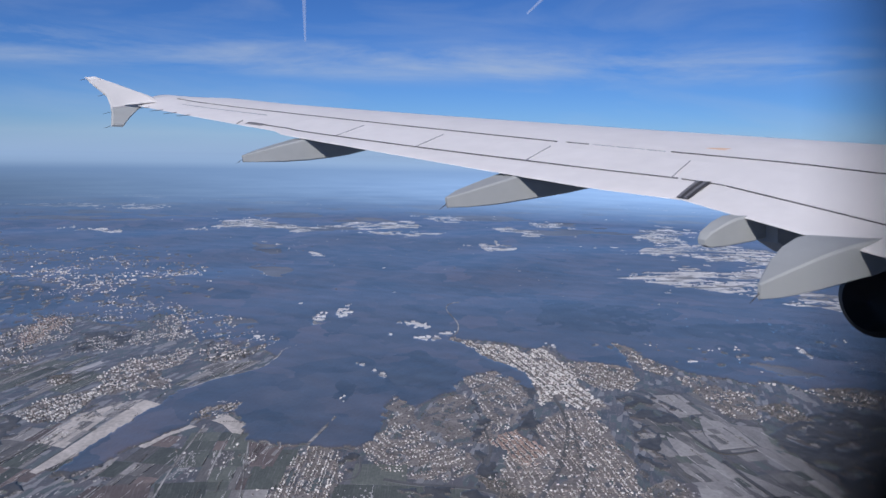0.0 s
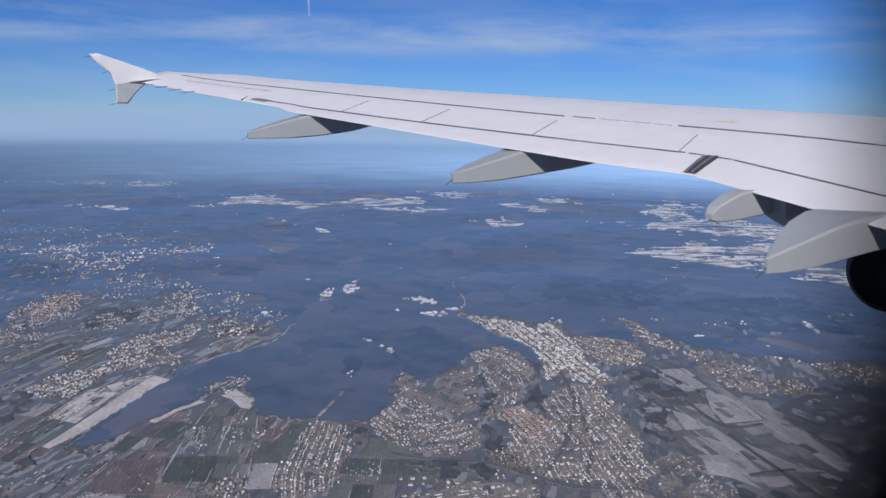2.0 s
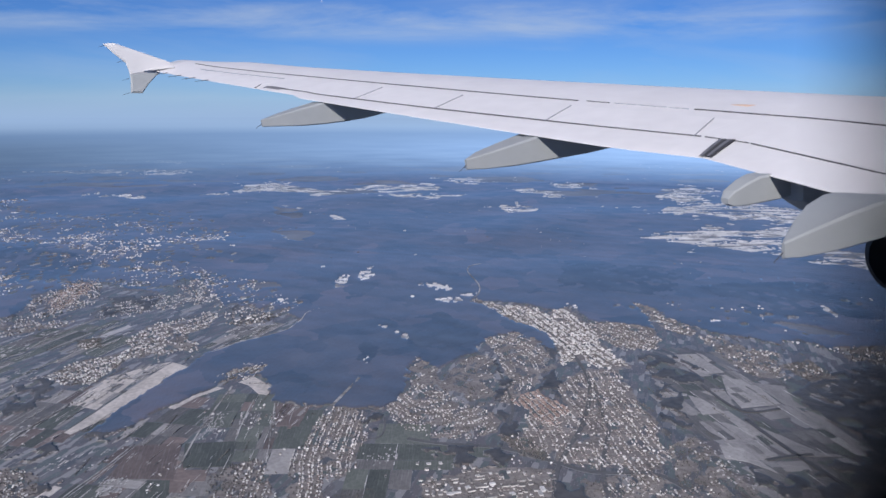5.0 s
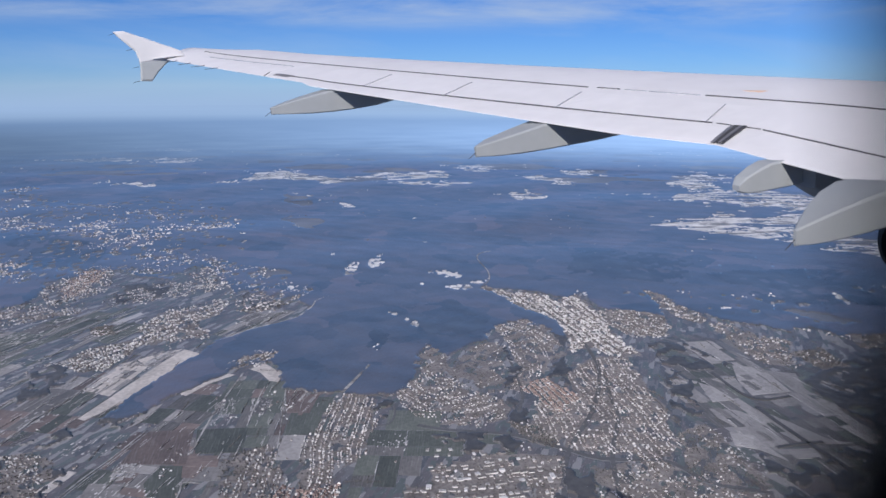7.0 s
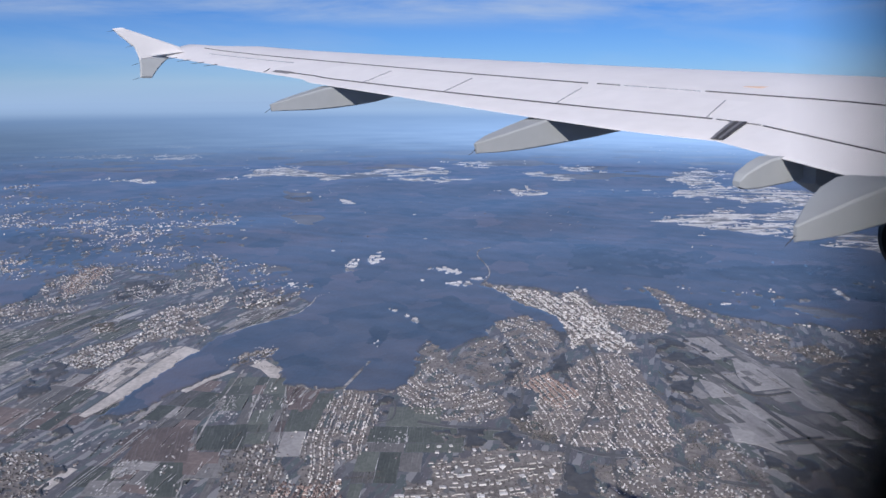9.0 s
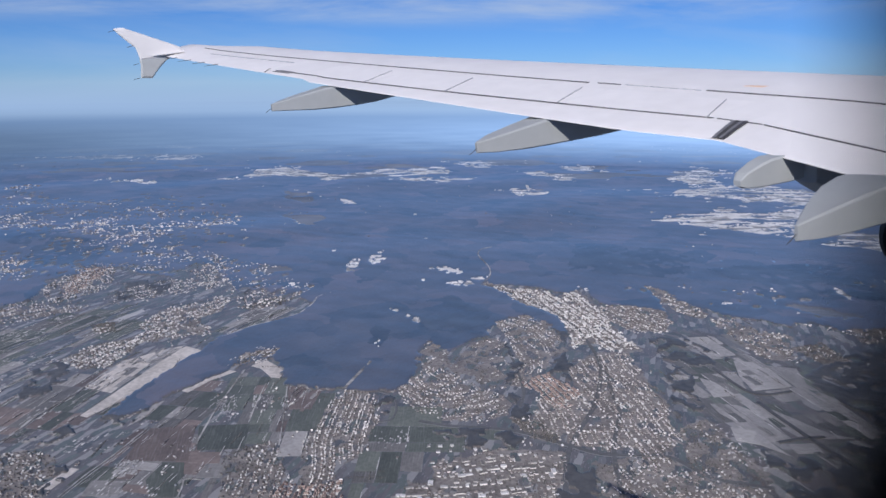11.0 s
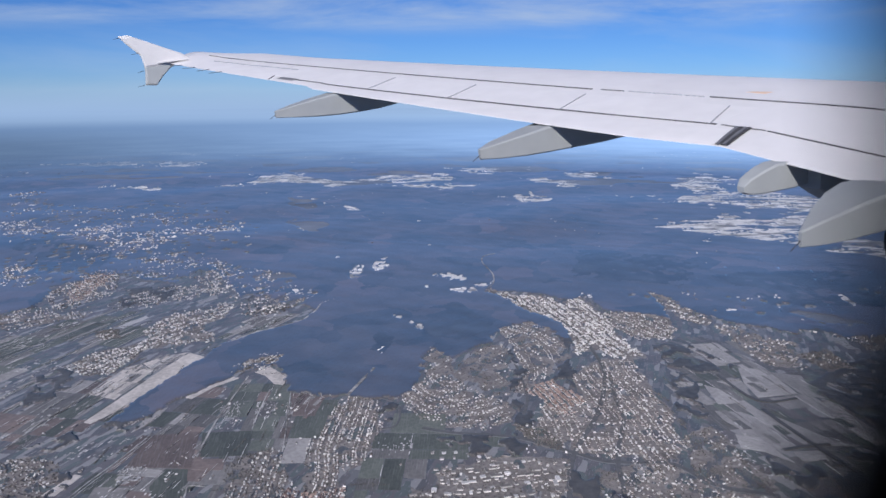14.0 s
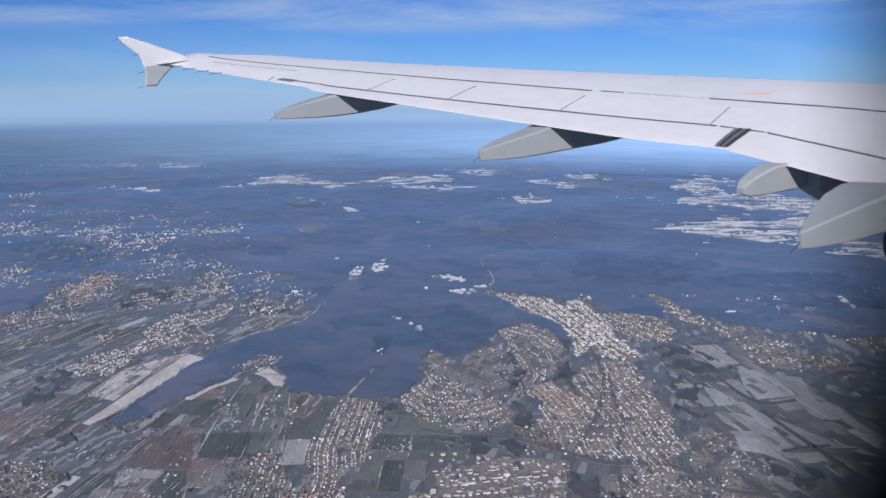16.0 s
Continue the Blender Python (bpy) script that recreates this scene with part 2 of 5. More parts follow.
FIELDS = {
    "brown": material("ploughed_earth", (0.178, 0.138, 0.118), 0.95, 0.25, 0.6, vary="object", haze_sheen=0.12),
    "green": material("winter_grass", (0.124, 0.129, 0.104), 0.95, 0.25, 0.6, vary="object", haze_sheen=0.12),
    "grey": material("stubble", (0.165, 0.152, 0.138), 0.95, 0.25, 0.6, vary="object", haze_sheen=0.12),
    "pale": material("pale_stubble", (0.30, 0.28, 0.262), 0.9, 0.25, 0.6, vary="object", haze_sheen=0.1),
    "dusted": material("snow_dusted_field", (0.56, 0.515, 0.475), 0.9, 0.3, 0.5, big=9.0),
    "frosty": material("frosted_field", (0.40, 0.375, 0.355), 0.9, 0.2, 0.6, vary="object", haze_sheen=0.18),
}
for kind_, frost_ in (("brown", 0.25), ("pale", 0.4), ("green", 0.2), ("grey", 0.35), ("frosty", 0.6)):
    furrows(FIELDS[kind_], frost_)
WALL = material("house_render", (0.61, 0.575, 0.54), 0.85, 0.15, 1.0, vary="island")
ROOF = material("roof_tiles", (0.20, 0.17, 0.16), 0.85, 0.3, 1.5, vary="island")
PALE_ROOF = material("frosted_roof", (0.56, 0.54, 0.52), 0.8, 0.25, 1.5, vary="island")
FROSTED = material("frost_on_verge", (0.58, 0.56, 0.54), 0.9, 0.3, 0.7, vary="island")
PAVED = material("town_ground", (0.20, 0.170, 0.148), 0.9, 0.35, 0.7, haze_sheen=0.11, second=(0.33, 0.295, 0.265), big=8.0)
HEDGE = material("hedge_twigs", (0.13, 0.122, 0.115), 0.95, 0.35, 1.0, vary="island")


# ---- mesh helpers ----
def mesh_object(name, verts, faces, mat, parent=None, smooth=False, label=""):
    me = bpy.data.meshes.new(name)
    me.from_pydata(np.asarray(verts, dtype=float).tolist(), [], faces.tolist() if isinstance(faces, np.ndarray) else [list(map(int, f)) for f in faces])
    for m in mat if isinstance(mat, (list, tuple)) else (mat,):
        me.materials.append(m)
    if smooth:
        me.polygons.foreach_set("use_smooth", [True] * len(me.polygons))
    me.update()
    ob = new(name, me)
    if parent is not None:
        ob.parent = parent
    if label:
        tagged(ob, label)
    return ob


def inside(poly, x, y):
    """Which of the places x, y lie in the outline."""
    x, y = np.asarray(x, float), np.asarray(y, float)
    hit = np.zeros(x.shape, bool)
    for (ax, ay), (bx, by) in zip(poly, poly[1:] + poly[:1]):
        if ay != by:
            hit ^= ((ay > y) != (by > y)) & (x < (bx - ax) * (y - ay) / (by - ay) + ax)
    return hit


def grid_faces(rows, cols):
    i = np.arange(rows * cols).reshape(rows, cols)
    return np.stack([i[:-1, :-1], i[1:, :-1], i[1:, 1:], i[:-1, 1:]], -1).reshape(-1, 4)


# ---- the plan of the country ----
OPEN_WEST = [(-149.1, 229.9), (-142.1, 238.1), (-126.2, 248.7), (-120.6, 276.0), (-118.1, 293.6), (-109.9, 320.5), (-109.4, 333.4), (-94.1, 356.8), (-77.1, 372.6), (-71.5, 391.8), (-80.0, 404), (-90.3, 407), (-101.9, 416), (-113.4, 422), (-119.1, 418), (-133.9, 441), (-151.1, 481), (-168.4, 488), (-170.9, 452), (-214.9, 475), (-228.5, 461), (-243.9, 441), (-231.2, 405), (-241.0, 388.4), (-270.7, 368.6), (-171.2, 220.4)]
OPEN_SOUTH = [(-125.6, 250.5), (-114.7, 253.3), (-106.2, 270.4), (-91.4, 296.6), (-89.8, 301.1), (-74.9, 309.1), (-66.9, 294.6), (-62.1, 280.2), (-40.4, 275.6), (-27.5, 271.2), (-15.1, 276.6), (-10.4, 291.3), (-9.2, 307.4), (-10.0, 320.1), (-5.0, 331.4), (2.9, 315.7), (11.0, 327.5), (19.5, 338.5), (29.0, 355.4), (35.8, 367.3), (53.7, 358.0), (58.5, 343.2), (61.6, 344.9), (61.3, 370.0), (52.6, 383.0), (41.2, 409), (24.5, 432), (41.5, 430), (60.9, 422), (72.4, 410), (84.4, 422), (86.7, 392.2), (104.7, 382.7), (120.9, 375.6), (123.1, 428), (127.8, 421), (134.3, 388.8), (151.5, 368.7), (176.0, 351.2), (190.4, 357.4), (197.9, 339.3), (221.5, 347.6), (250.6, 335.8), (150.6, 191.2), (-148.6, 192.5), (-180.7, 234.1), (-152.7, 236.1)]
OPEN_EAST = [(101.0, 336.5), (121.3, 348.9), (139.1, 336.3), (155.2, 306.7), (176.6, 299.9), (230.2, 306.4), (150.6, 191.2), (98.3, 191.4), (94.7, 241.4), (95.0, 281.8)]

TOWNS = {}
TOWNS["west_corner"] = [(-160.1, 220.4), (-146.2, 224.8), (-135.3, 225.6), (-125.3, 220.6), (-122.7, 214.1), (-120.7, 202.1), (-120.8, 192.3), (-145.3, 192.5)]
TOWNS["south_rows"] = [(-71.9, 222.6), (-68.0, 226.8), (-60.7, 232.4), (-55.6, 231.1), (-51.6, 221.0), (-48.3, 207.6), (-46.9, 192.0), (-63.6, 192.1), (-69.8, 211.1)]
TOWNS["white_rows"] = [(-39.2, 275.0), (-27.6, 271.7), (-23.6, 248.7), (-24.7, 229.4), (-28.9, 219.8), (-32.7, 213.7), (-30.9, 192.0), (-41.7, 192.0), (-46.2, 225.6), (-45.4, 241.2), (-42.1, 260.8)]
TOWNS["crescent"] = [(-17.8, 276.6), (-5.0, 299.4), (2.7, 295.6), (16.2, 276.5), (24.8, 270.9), (24.8, 253.2), (14.5, 245.3), (2.3, 247.7), (-9.2, 254.8), (-15.0, 264.8)]
TOWNS["wooded_edge"] = [(-10.9, 307.4), (-5.0, 334.6), (5.3, 307.3), (19.6, 340.1), (29.9, 332.0), (25.7, 276.4), (16.2, 276.5), (2.8, 297.5), (-8.0, 291.2)]
TOWNS["hill_rows"] = [(28.1, 359.0), (45.1, 371.1), (52.6, 360.7), (57.5, 333.5), (57.9, 319.8), (47.6, 305.8), (42.2, 292.9), (31.9, 275.3), (28.5, 279.8), (35.6, 300.6), (32.0, 332.0)]
TOWNS["head"] = [(42.4, 421), (57.6, 422), (66.8, 406), (80.2, 421), (84.5, 389.0), (87.8, 338.2), (92.2, 319.7), (82.6, 316.8), (71.9, 327.2), (60.0, 322.7), (62.1, 344.9), (61.6, 372.0), (52.7, 384.0), (43.9, 403)]
TOWNS["head_string"] = [(23.5, 439), (42.6, 423), (52.7, 384.0), (47.2, 390.3), (33.7, 417)]
TOWNS["long_town"] = [(53.1, 294.1), (69.5, 315.4), (85.2, 316.8), (84.0, 281.9), (86.7, 260.3), (79.7, 228.9), (70.7, 208.4), (64.3, 225.1), (53.0, 225.1), (44.1, 228.3), (39.6, 236.5), (34.2, 249.8), (36.3, 266.6), (50.4, 264.5), (55.7, 274.1)]
TOWNS["pale_rows"] = [(84.7, 386.9), (111.1, 383.7), (119.7, 373.7), (111.7, 343.0), (92.6, 346.4), (86.6, 362.4)]
TOWNS["south_town"] = [(49.5, 216.9), (61.0, 219.4), (74.1, 225.0), (78.1, 213.9), (84.0, 205.4), (98.6, 201.1), (96.0, 191.4), (44.3, 191.6), (49.2, 207.2)]
TOWNS["mid_blocks"] = [(25.9, 247.1), (36.2, 248.0), (40.4, 235.2), (40.4, 229.1), (31.4, 233.2)]
TOWNS["works"] = [(-1.2, 217.1), (11.5, 225.3), (23.0, 227.2), (41.7, 225.2), (39.9, 214.1), (33.5, 191.7), (-14.5, 191.9), (-9.9, 205.8), (-1.9, 207.4)]
TOWNS["east_bits"] = [(83.9, 240.6), (97.0, 248.2), (100.2, 228.8), (103.3, 213.8), (102.1, 203.0), (89.3, 206.3), (79.3, 213.2)]
TOWNS["far_east"] = [(139.2, 365.9), (148.8, 360.3), (157.4, 346.2), (169.0, 336.2), (155.6, 305.3), (143.0, 306.1), (139.6, 323.9)]
TOWNS["far_east_low"] = [(161.8, 320.8), (179.2, 328.3), (179.8, 303.9), (165.5, 301.3)]
TOWNS["east_edge"] = [(201.0, 346.0), (221.5, 347.6), (234.3, 335.9), (222.0, 316.9), (197.3, 328.2)]
TOWNS["east_string"] = [(122.0, 432), (128.5, 423), (141.2, 371.6), (134.4, 362.2), (124.0, 377.6)]
TOWNS["west_ribbon"] = [(-447, 672), (-405, 671), (-380.4, 683), (-328.5, 632), (-308.9, 654), (-262.2, 614), (-238.0, 640), (-182.2, 662), (-173.8, 626), (-221.3, 606), (-220.3, 545), (-253.8, 561), (-304.1, 602), (-375.0, 619), (-410, 615)]
TOWNS["west_ribbon_top"] = [(-345.0, 665), (-335.4, 757), (-247.0, 695), (-228.5, 659), (-286.5, 637)]
TOWNS["west_slope"] = [(-213.2, 472), (-220.9, 533), (-205.6, 561), (-160.5, 518), (-142.6, 497), (-138.4, 463), (-176.1, 466), (-199.4, 460)]
TOWNS["west_village"] = [(-239.9, 426), (-237.5, 448), (-238.5, 474), (-223.7, 488), (-208.8, 462), (-199.8, 428), (-205.4, 404), (-215.4, 391.4)]
TOWNS["west_lower"] = [(-259.6, 388.4), (-245.3, 395.8), (-223.0, 401), (-200.0, 401), (-194.3, 381.0), (-211.3, 367.4), (-223.6, 358.3)]
TOWNS["west_rows"] = [(-192.6, 404), (-182.4, 436), (-144.0, 457), (-133.0, 449), (-131.9, 428), (-155.6, 409), (-173.8, 397.7), (-181.1, 391.3)]
TOWNS["mid_village"] = [(-150.5, 356.2), (-151.3, 379.8), (-141.4, 395.4), (-121.8, 406), (-116.3, 386.8), (-125.4, 367.1), (-112.6, 344.0), (-129.0, 334.3), (-142.4, 332.8)]
TOWNS["mid_small"] = [(-177.4, 356.3), (-167.5, 362.6), (-160.5, 347.6), (-169.0, 344.2)]
TOWNS["ridge_hamlet"] = [(-168.6, 308.1), (-163.5, 327.5), (-144.5, 340.8), (-141.3, 332.8), (-143.1, 300.0), (-151.8, 296.9)]
TOWNS["forest_hamlet"] = [(-93.3, 307.8), (-83.6, 319.0), (-74.5, 321.1), (-77.7, 310.4), (-90.1, 300.5)]
TOWNS["far_west"] = [(-292.8, 442), (-304.7, 498), (-299.3, 532), (-281.8, 485), (-274.9, 447)]
TOWNS["far_west_top"] = [(-508, 849), (-507, 904), (-474, 878), (-464, 805)]
TOWNS["valley_string"] = [(-108.3, 386.7), (-99.5, 405), (-82.8, 405), (-86.5, 391.9), (-103.0, 380.6)]


def ring_sheet(r, a0, a1, turns):
    """Places on rings of the radii r round the middle."""
    r = np.asarray(r)[:, None]
    a = np.linspace(radians(a0), radians(a1), turns)[None, :]
    return r * np.sin(a), r * np.cos(a)


def waves(x, y, size, seed, count=14):
    """Smooth uneven swells of about that size, from -1 to 1."""
    r = np.random.default_rng(seed)
    total = np.zeros(np.shape(x))
    for k in range(count):
        a, p = r.uniform(0, 6.28), r.uniform(0, 6.28)
        f = 6.28 / (size * 2.0 ** r.uniform(-1.0, 0.8))
        total = total + np.sin((np.cos(a) * x + np.sin(a) * y) * f + p)
    return total / (0.62 * count ** 0.5) * 0.6


def relief(x, y):
    """The height of the hills, flat round the town and rolling beyond."""
    x, y = np.asarray(x, float), np.asarray(y, float)
    far = np.clip((np.hypot(x, y) - 430) / 220, 0, 1)
    return far * far * (3 - 2 * far) * 1.3 * waves(x, y, 260, 5)


# ground: one round sheet out to the horizon
gx, gy = ring_sheet(np.concatenate([np.geomspace(0.01, 300, 20), np.geomspace(308, 1900, 110), np.geomspace(1990, 4900, 12)]), 0, 360, 361)
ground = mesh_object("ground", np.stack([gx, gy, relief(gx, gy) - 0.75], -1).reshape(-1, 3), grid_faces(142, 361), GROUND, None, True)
tagged(ground, "dark winter countryside reaching to the hazy horizon", "ground", kind="structure")

# distance: a far ring of hazy land that fades into the sky, its haze painted as emission
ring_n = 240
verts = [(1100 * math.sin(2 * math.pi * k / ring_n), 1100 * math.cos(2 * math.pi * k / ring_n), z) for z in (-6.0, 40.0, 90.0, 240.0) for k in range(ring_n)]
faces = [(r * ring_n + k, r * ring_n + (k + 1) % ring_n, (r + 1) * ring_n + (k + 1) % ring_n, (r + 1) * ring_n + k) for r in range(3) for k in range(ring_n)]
HAZE = bpy.data.materials.new("painted_haze")
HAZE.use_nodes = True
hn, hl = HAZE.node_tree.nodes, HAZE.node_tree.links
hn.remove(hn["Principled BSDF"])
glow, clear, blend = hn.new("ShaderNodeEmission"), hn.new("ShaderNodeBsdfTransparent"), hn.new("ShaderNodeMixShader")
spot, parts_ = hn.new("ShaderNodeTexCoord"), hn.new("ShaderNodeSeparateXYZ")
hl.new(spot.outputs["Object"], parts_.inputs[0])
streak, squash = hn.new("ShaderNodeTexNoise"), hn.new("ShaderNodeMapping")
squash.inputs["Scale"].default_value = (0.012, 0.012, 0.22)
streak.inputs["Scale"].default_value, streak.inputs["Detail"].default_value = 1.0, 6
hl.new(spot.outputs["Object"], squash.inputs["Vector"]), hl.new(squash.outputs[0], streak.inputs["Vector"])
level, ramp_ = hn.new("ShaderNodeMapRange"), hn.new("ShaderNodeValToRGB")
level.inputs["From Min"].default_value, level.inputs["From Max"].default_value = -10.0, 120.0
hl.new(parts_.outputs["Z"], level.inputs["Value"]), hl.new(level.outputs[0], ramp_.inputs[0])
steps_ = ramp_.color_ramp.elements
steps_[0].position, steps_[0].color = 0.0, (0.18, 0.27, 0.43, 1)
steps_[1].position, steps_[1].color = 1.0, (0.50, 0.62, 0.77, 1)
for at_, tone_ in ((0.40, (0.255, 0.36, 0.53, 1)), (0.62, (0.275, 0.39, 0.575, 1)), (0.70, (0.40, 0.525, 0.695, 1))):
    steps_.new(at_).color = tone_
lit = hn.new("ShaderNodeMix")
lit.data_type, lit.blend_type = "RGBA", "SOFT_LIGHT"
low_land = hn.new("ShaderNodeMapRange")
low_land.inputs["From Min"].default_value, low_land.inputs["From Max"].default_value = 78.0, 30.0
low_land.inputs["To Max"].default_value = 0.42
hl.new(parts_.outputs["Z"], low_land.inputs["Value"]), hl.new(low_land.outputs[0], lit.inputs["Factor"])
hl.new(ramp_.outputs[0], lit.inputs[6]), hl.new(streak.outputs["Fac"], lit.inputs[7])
# painted haze glow, weaker on the left and stronger on the right
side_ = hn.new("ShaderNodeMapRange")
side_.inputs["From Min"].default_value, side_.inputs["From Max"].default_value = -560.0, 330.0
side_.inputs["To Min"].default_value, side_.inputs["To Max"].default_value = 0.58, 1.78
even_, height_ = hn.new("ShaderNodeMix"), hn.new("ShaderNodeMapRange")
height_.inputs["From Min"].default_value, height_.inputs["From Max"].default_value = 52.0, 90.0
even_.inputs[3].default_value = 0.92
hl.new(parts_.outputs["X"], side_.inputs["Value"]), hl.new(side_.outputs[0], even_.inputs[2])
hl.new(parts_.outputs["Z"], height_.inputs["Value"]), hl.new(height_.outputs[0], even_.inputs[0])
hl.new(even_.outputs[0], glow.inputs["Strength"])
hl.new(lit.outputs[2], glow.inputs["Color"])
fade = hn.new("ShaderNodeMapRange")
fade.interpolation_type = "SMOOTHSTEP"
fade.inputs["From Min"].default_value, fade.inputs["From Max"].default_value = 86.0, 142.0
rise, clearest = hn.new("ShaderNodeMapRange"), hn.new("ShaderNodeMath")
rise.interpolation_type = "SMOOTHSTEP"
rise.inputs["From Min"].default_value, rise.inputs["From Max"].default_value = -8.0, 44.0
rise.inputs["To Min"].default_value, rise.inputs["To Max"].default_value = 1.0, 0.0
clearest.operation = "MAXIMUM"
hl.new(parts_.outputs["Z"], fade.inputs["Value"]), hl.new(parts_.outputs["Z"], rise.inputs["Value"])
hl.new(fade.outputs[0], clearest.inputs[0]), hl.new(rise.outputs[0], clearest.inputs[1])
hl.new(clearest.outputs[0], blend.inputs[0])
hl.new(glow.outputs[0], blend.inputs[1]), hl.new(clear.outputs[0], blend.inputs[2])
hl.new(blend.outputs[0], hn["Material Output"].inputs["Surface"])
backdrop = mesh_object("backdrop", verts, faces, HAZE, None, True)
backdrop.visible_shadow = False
tagged(backdrop, "glowing backdrop painted as far blue hazy land fading into the sky", "backdrop", kind="structure")

# ---- what covers the land: open country, forest, towns and snow on one fine net ----
reach = 120 / np.tan(np.radians(np.concatenate([np.linspace(32.6, 12.0, 330, endpoint=False), np.linspace(12.0, 3.6, 330)])))
fx, fy = ring_sheet(reach, -39, 39, 900)
rng = np.random.default_rng(4)
fine_x, fine_y = fx + 0.6 * waves(fx, fy, 9, 11) + 0.9 * waves(fx, fy, 30, 12), fy + 0.9 * waves(fx, fy, 9, 13) + 1.2 * waves(fx, fy, 30, 14)
# farther off the outlines wander more
wide_ = np.clip((fy - 420) / 500, 0, 1)
fine_x, fine_y = fine_x + wide_ * 9 * waves(fx, fy, 60, 15), fine_y + wide_ * 16 * waves(fx, fy, 60, 16)


def within(poly):
    """Which places of the net lie in the outline, its edge made uneven."""
    xs, ys = [p[0] for p in poly], [p[1] for p in poly]
    near = (fine_x > min(xs)) & (fine_x < max(xs)) & (fine_y > min(ys)) & (fine_y < max(ys))
    hit = np.zeros(fx.shape, bool)
    hit[near] = inside(poly, fine_x[near], fine_y[near])
    return hit


OPEN_LAND, EAST_LAND, FOREST, CONIFER, COPSES, GARDENS, SNOWY, PALE_LAND = range(8)
cover = np.full(fx.shape, FOREST)
patchy, small, tiny = waves(fx, fy, 55, 21), waves(fx, fy, 18, 22), waves(fx, fy, 7, 23)
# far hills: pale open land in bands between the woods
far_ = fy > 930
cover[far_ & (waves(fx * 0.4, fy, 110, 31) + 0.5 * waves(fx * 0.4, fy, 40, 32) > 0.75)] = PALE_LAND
STANDS = []
STANDS.append([(-24.3, 387.4), (6.9, 406), (25.8, 372.1), (20.3, 343.4), (-5.1, 343.5)])
STANDS.append([(-57.9, 297.7), (-43.9, 302.2), (-41.3, 289.6), (-53.8, 288.4)])
STANDS.append([(-34.1, 327.7), (-33.9, 355.7), (-24.1, 345.3), (-28.0, 324.6)])
STANDS.append([(101.7, 536), (187.8, 517), (147.2, 440), (82.0, 468)])
STANDS.append([(174.5, 468), (275.4, 483), (247.5, 391.5), (183.9, 403)])
STANDS.append([(-365.0, 602), (-292.9, 579), (-247.6, 537), (-232.4, 477), (-270.4, 485)])
for stand_ in STANDS:
    cover[within(stand_) & (patchy + 0.6 * small > -0.5)] = CONIFER
cover[within(OPEN_WEST) | within(OPEN_SOUTH)] = OPEN_LAND
cover[within(OPEN_EAST) & (cover == OPEN_LAND)] = EAST_LAND
WOODLOTS = []
WOODLOTS.append([(54.1, 372.0), (61.6, 344.9), (55.8, 307.1), (57.9, 294.1), (51.1, 282.0), (44.6, 292.9), (57.4, 319.8), (56.6, 339.9)])
WOODLOTS.append([(29.9, 332.0), (35.8, 300.6), (28.2, 276.4), (33.2, 248.4), (25.7, 245.3), (26.3, 270.9)])
WOODLOTS.append([(37.2, 214.1), (49.1, 213.3), (46.3, 191.6), (32.1, 191.7)])
WOODLOTS.append([(169.0, 306.6), (205.6, 320.6), (220.2, 306.4), (166.2, 224.6), (154.4, 236.8), (157.3, 252.6), (150.9, 273.1), (152.8, 288.7)])
WOODLOTS.append([(-6.7, 237.6), (24.6, 243.9), (31.4, 233.2), (17.2, 225.3), (4.1, 229.3)])
WOODLOTS.append([(-27.5, 271.2), (-17.4, 268.4), (-18.6, 253.4), (-24.7, 256.8)])
WOODLOTS.append([(98.3, 336.5), (117.3, 336.4), (127.8, 306.8), (114.3, 297.0), (97.8, 306.9)])
WOODLOTS.append([(98.3, 300.3), (109.4, 297.0), (98.3, 270.6), (101.3, 260.2), (87.5, 250.5), (89.4, 270.7)])
WOODLOTS.append([(166.6, 391.9), (197.3, 371.4), (176.8, 353.0), (161.6, 357.5)])
WOODLOTS.append([(148.5, 236.9), (171.4, 232.6), (144.1, 191.2), (101.5, 191.4), (107.3, 203.6)])
WOODLOTS.append([(-126.2, 248.7), (-115.6, 268.9), (-109.2, 263.6), (-111.8, 243.7)])
WOODLOTS.append([(-144.5, 231.9), (-134.1, 246.0), (-126.2, 238.1), (-132.8, 227.9)])
WOODLOTS.append([(-271.8, 441), (-254.6, 455), (-228.2, 399.0), (-244.1, 393.7)])
WOODLOTS.append([(-126.9, 434), (-85.4, 416), (-107.9, 387.8)])
WOODLOTS.append([(-200.2, 441), (-169.5, 448), (-158.1, 416), (-183.7, 398.8)])
WOODLOTS.append([(-174.2, 298.2), (-162.0, 318.6), (-151.7, 277.2), (-163.1, 261.3)])
WOODLOTS.append([(-126.0, 220.2), (-115.3, 211.3), (-118.7, 197.7), (-123.8, 197.7)])
WOODLOTS.append([(105.8, 224.9), (125.0, 221.8), (115.8, 206.9), (105.3, 206.9)])
for k, lot in enumerate(WOODLOTS):
    cover[within(lot) & (small + 0.5 * tiny > (-0.75 if k in (0, 2, 3) else -0.2)) & (cover < FOREST)] = COPSES
for name, town in TOWNS.items():
    thick = -0.9 if name in ("head", "long_town", "pale_rows", "works") else -0.25
    hit = within(town) & (small + 0.6 * tiny > thick)
    cover[hit & (fy < np.where(fx < 0, 385, 450))] = GARDENS
# roomy clearings among the woods of the hillsides
VALLEY = [(-327.6, 538), (-292.1, 568), (-243.3, 557), (-151.5, 509), (-95.7, 469), (-72.2, 415), (-107.9, 387.8), (-132.0, 434), (-171.9, 455), (-217.4, 477), (-250.9, 441), (-271.8, 441)]
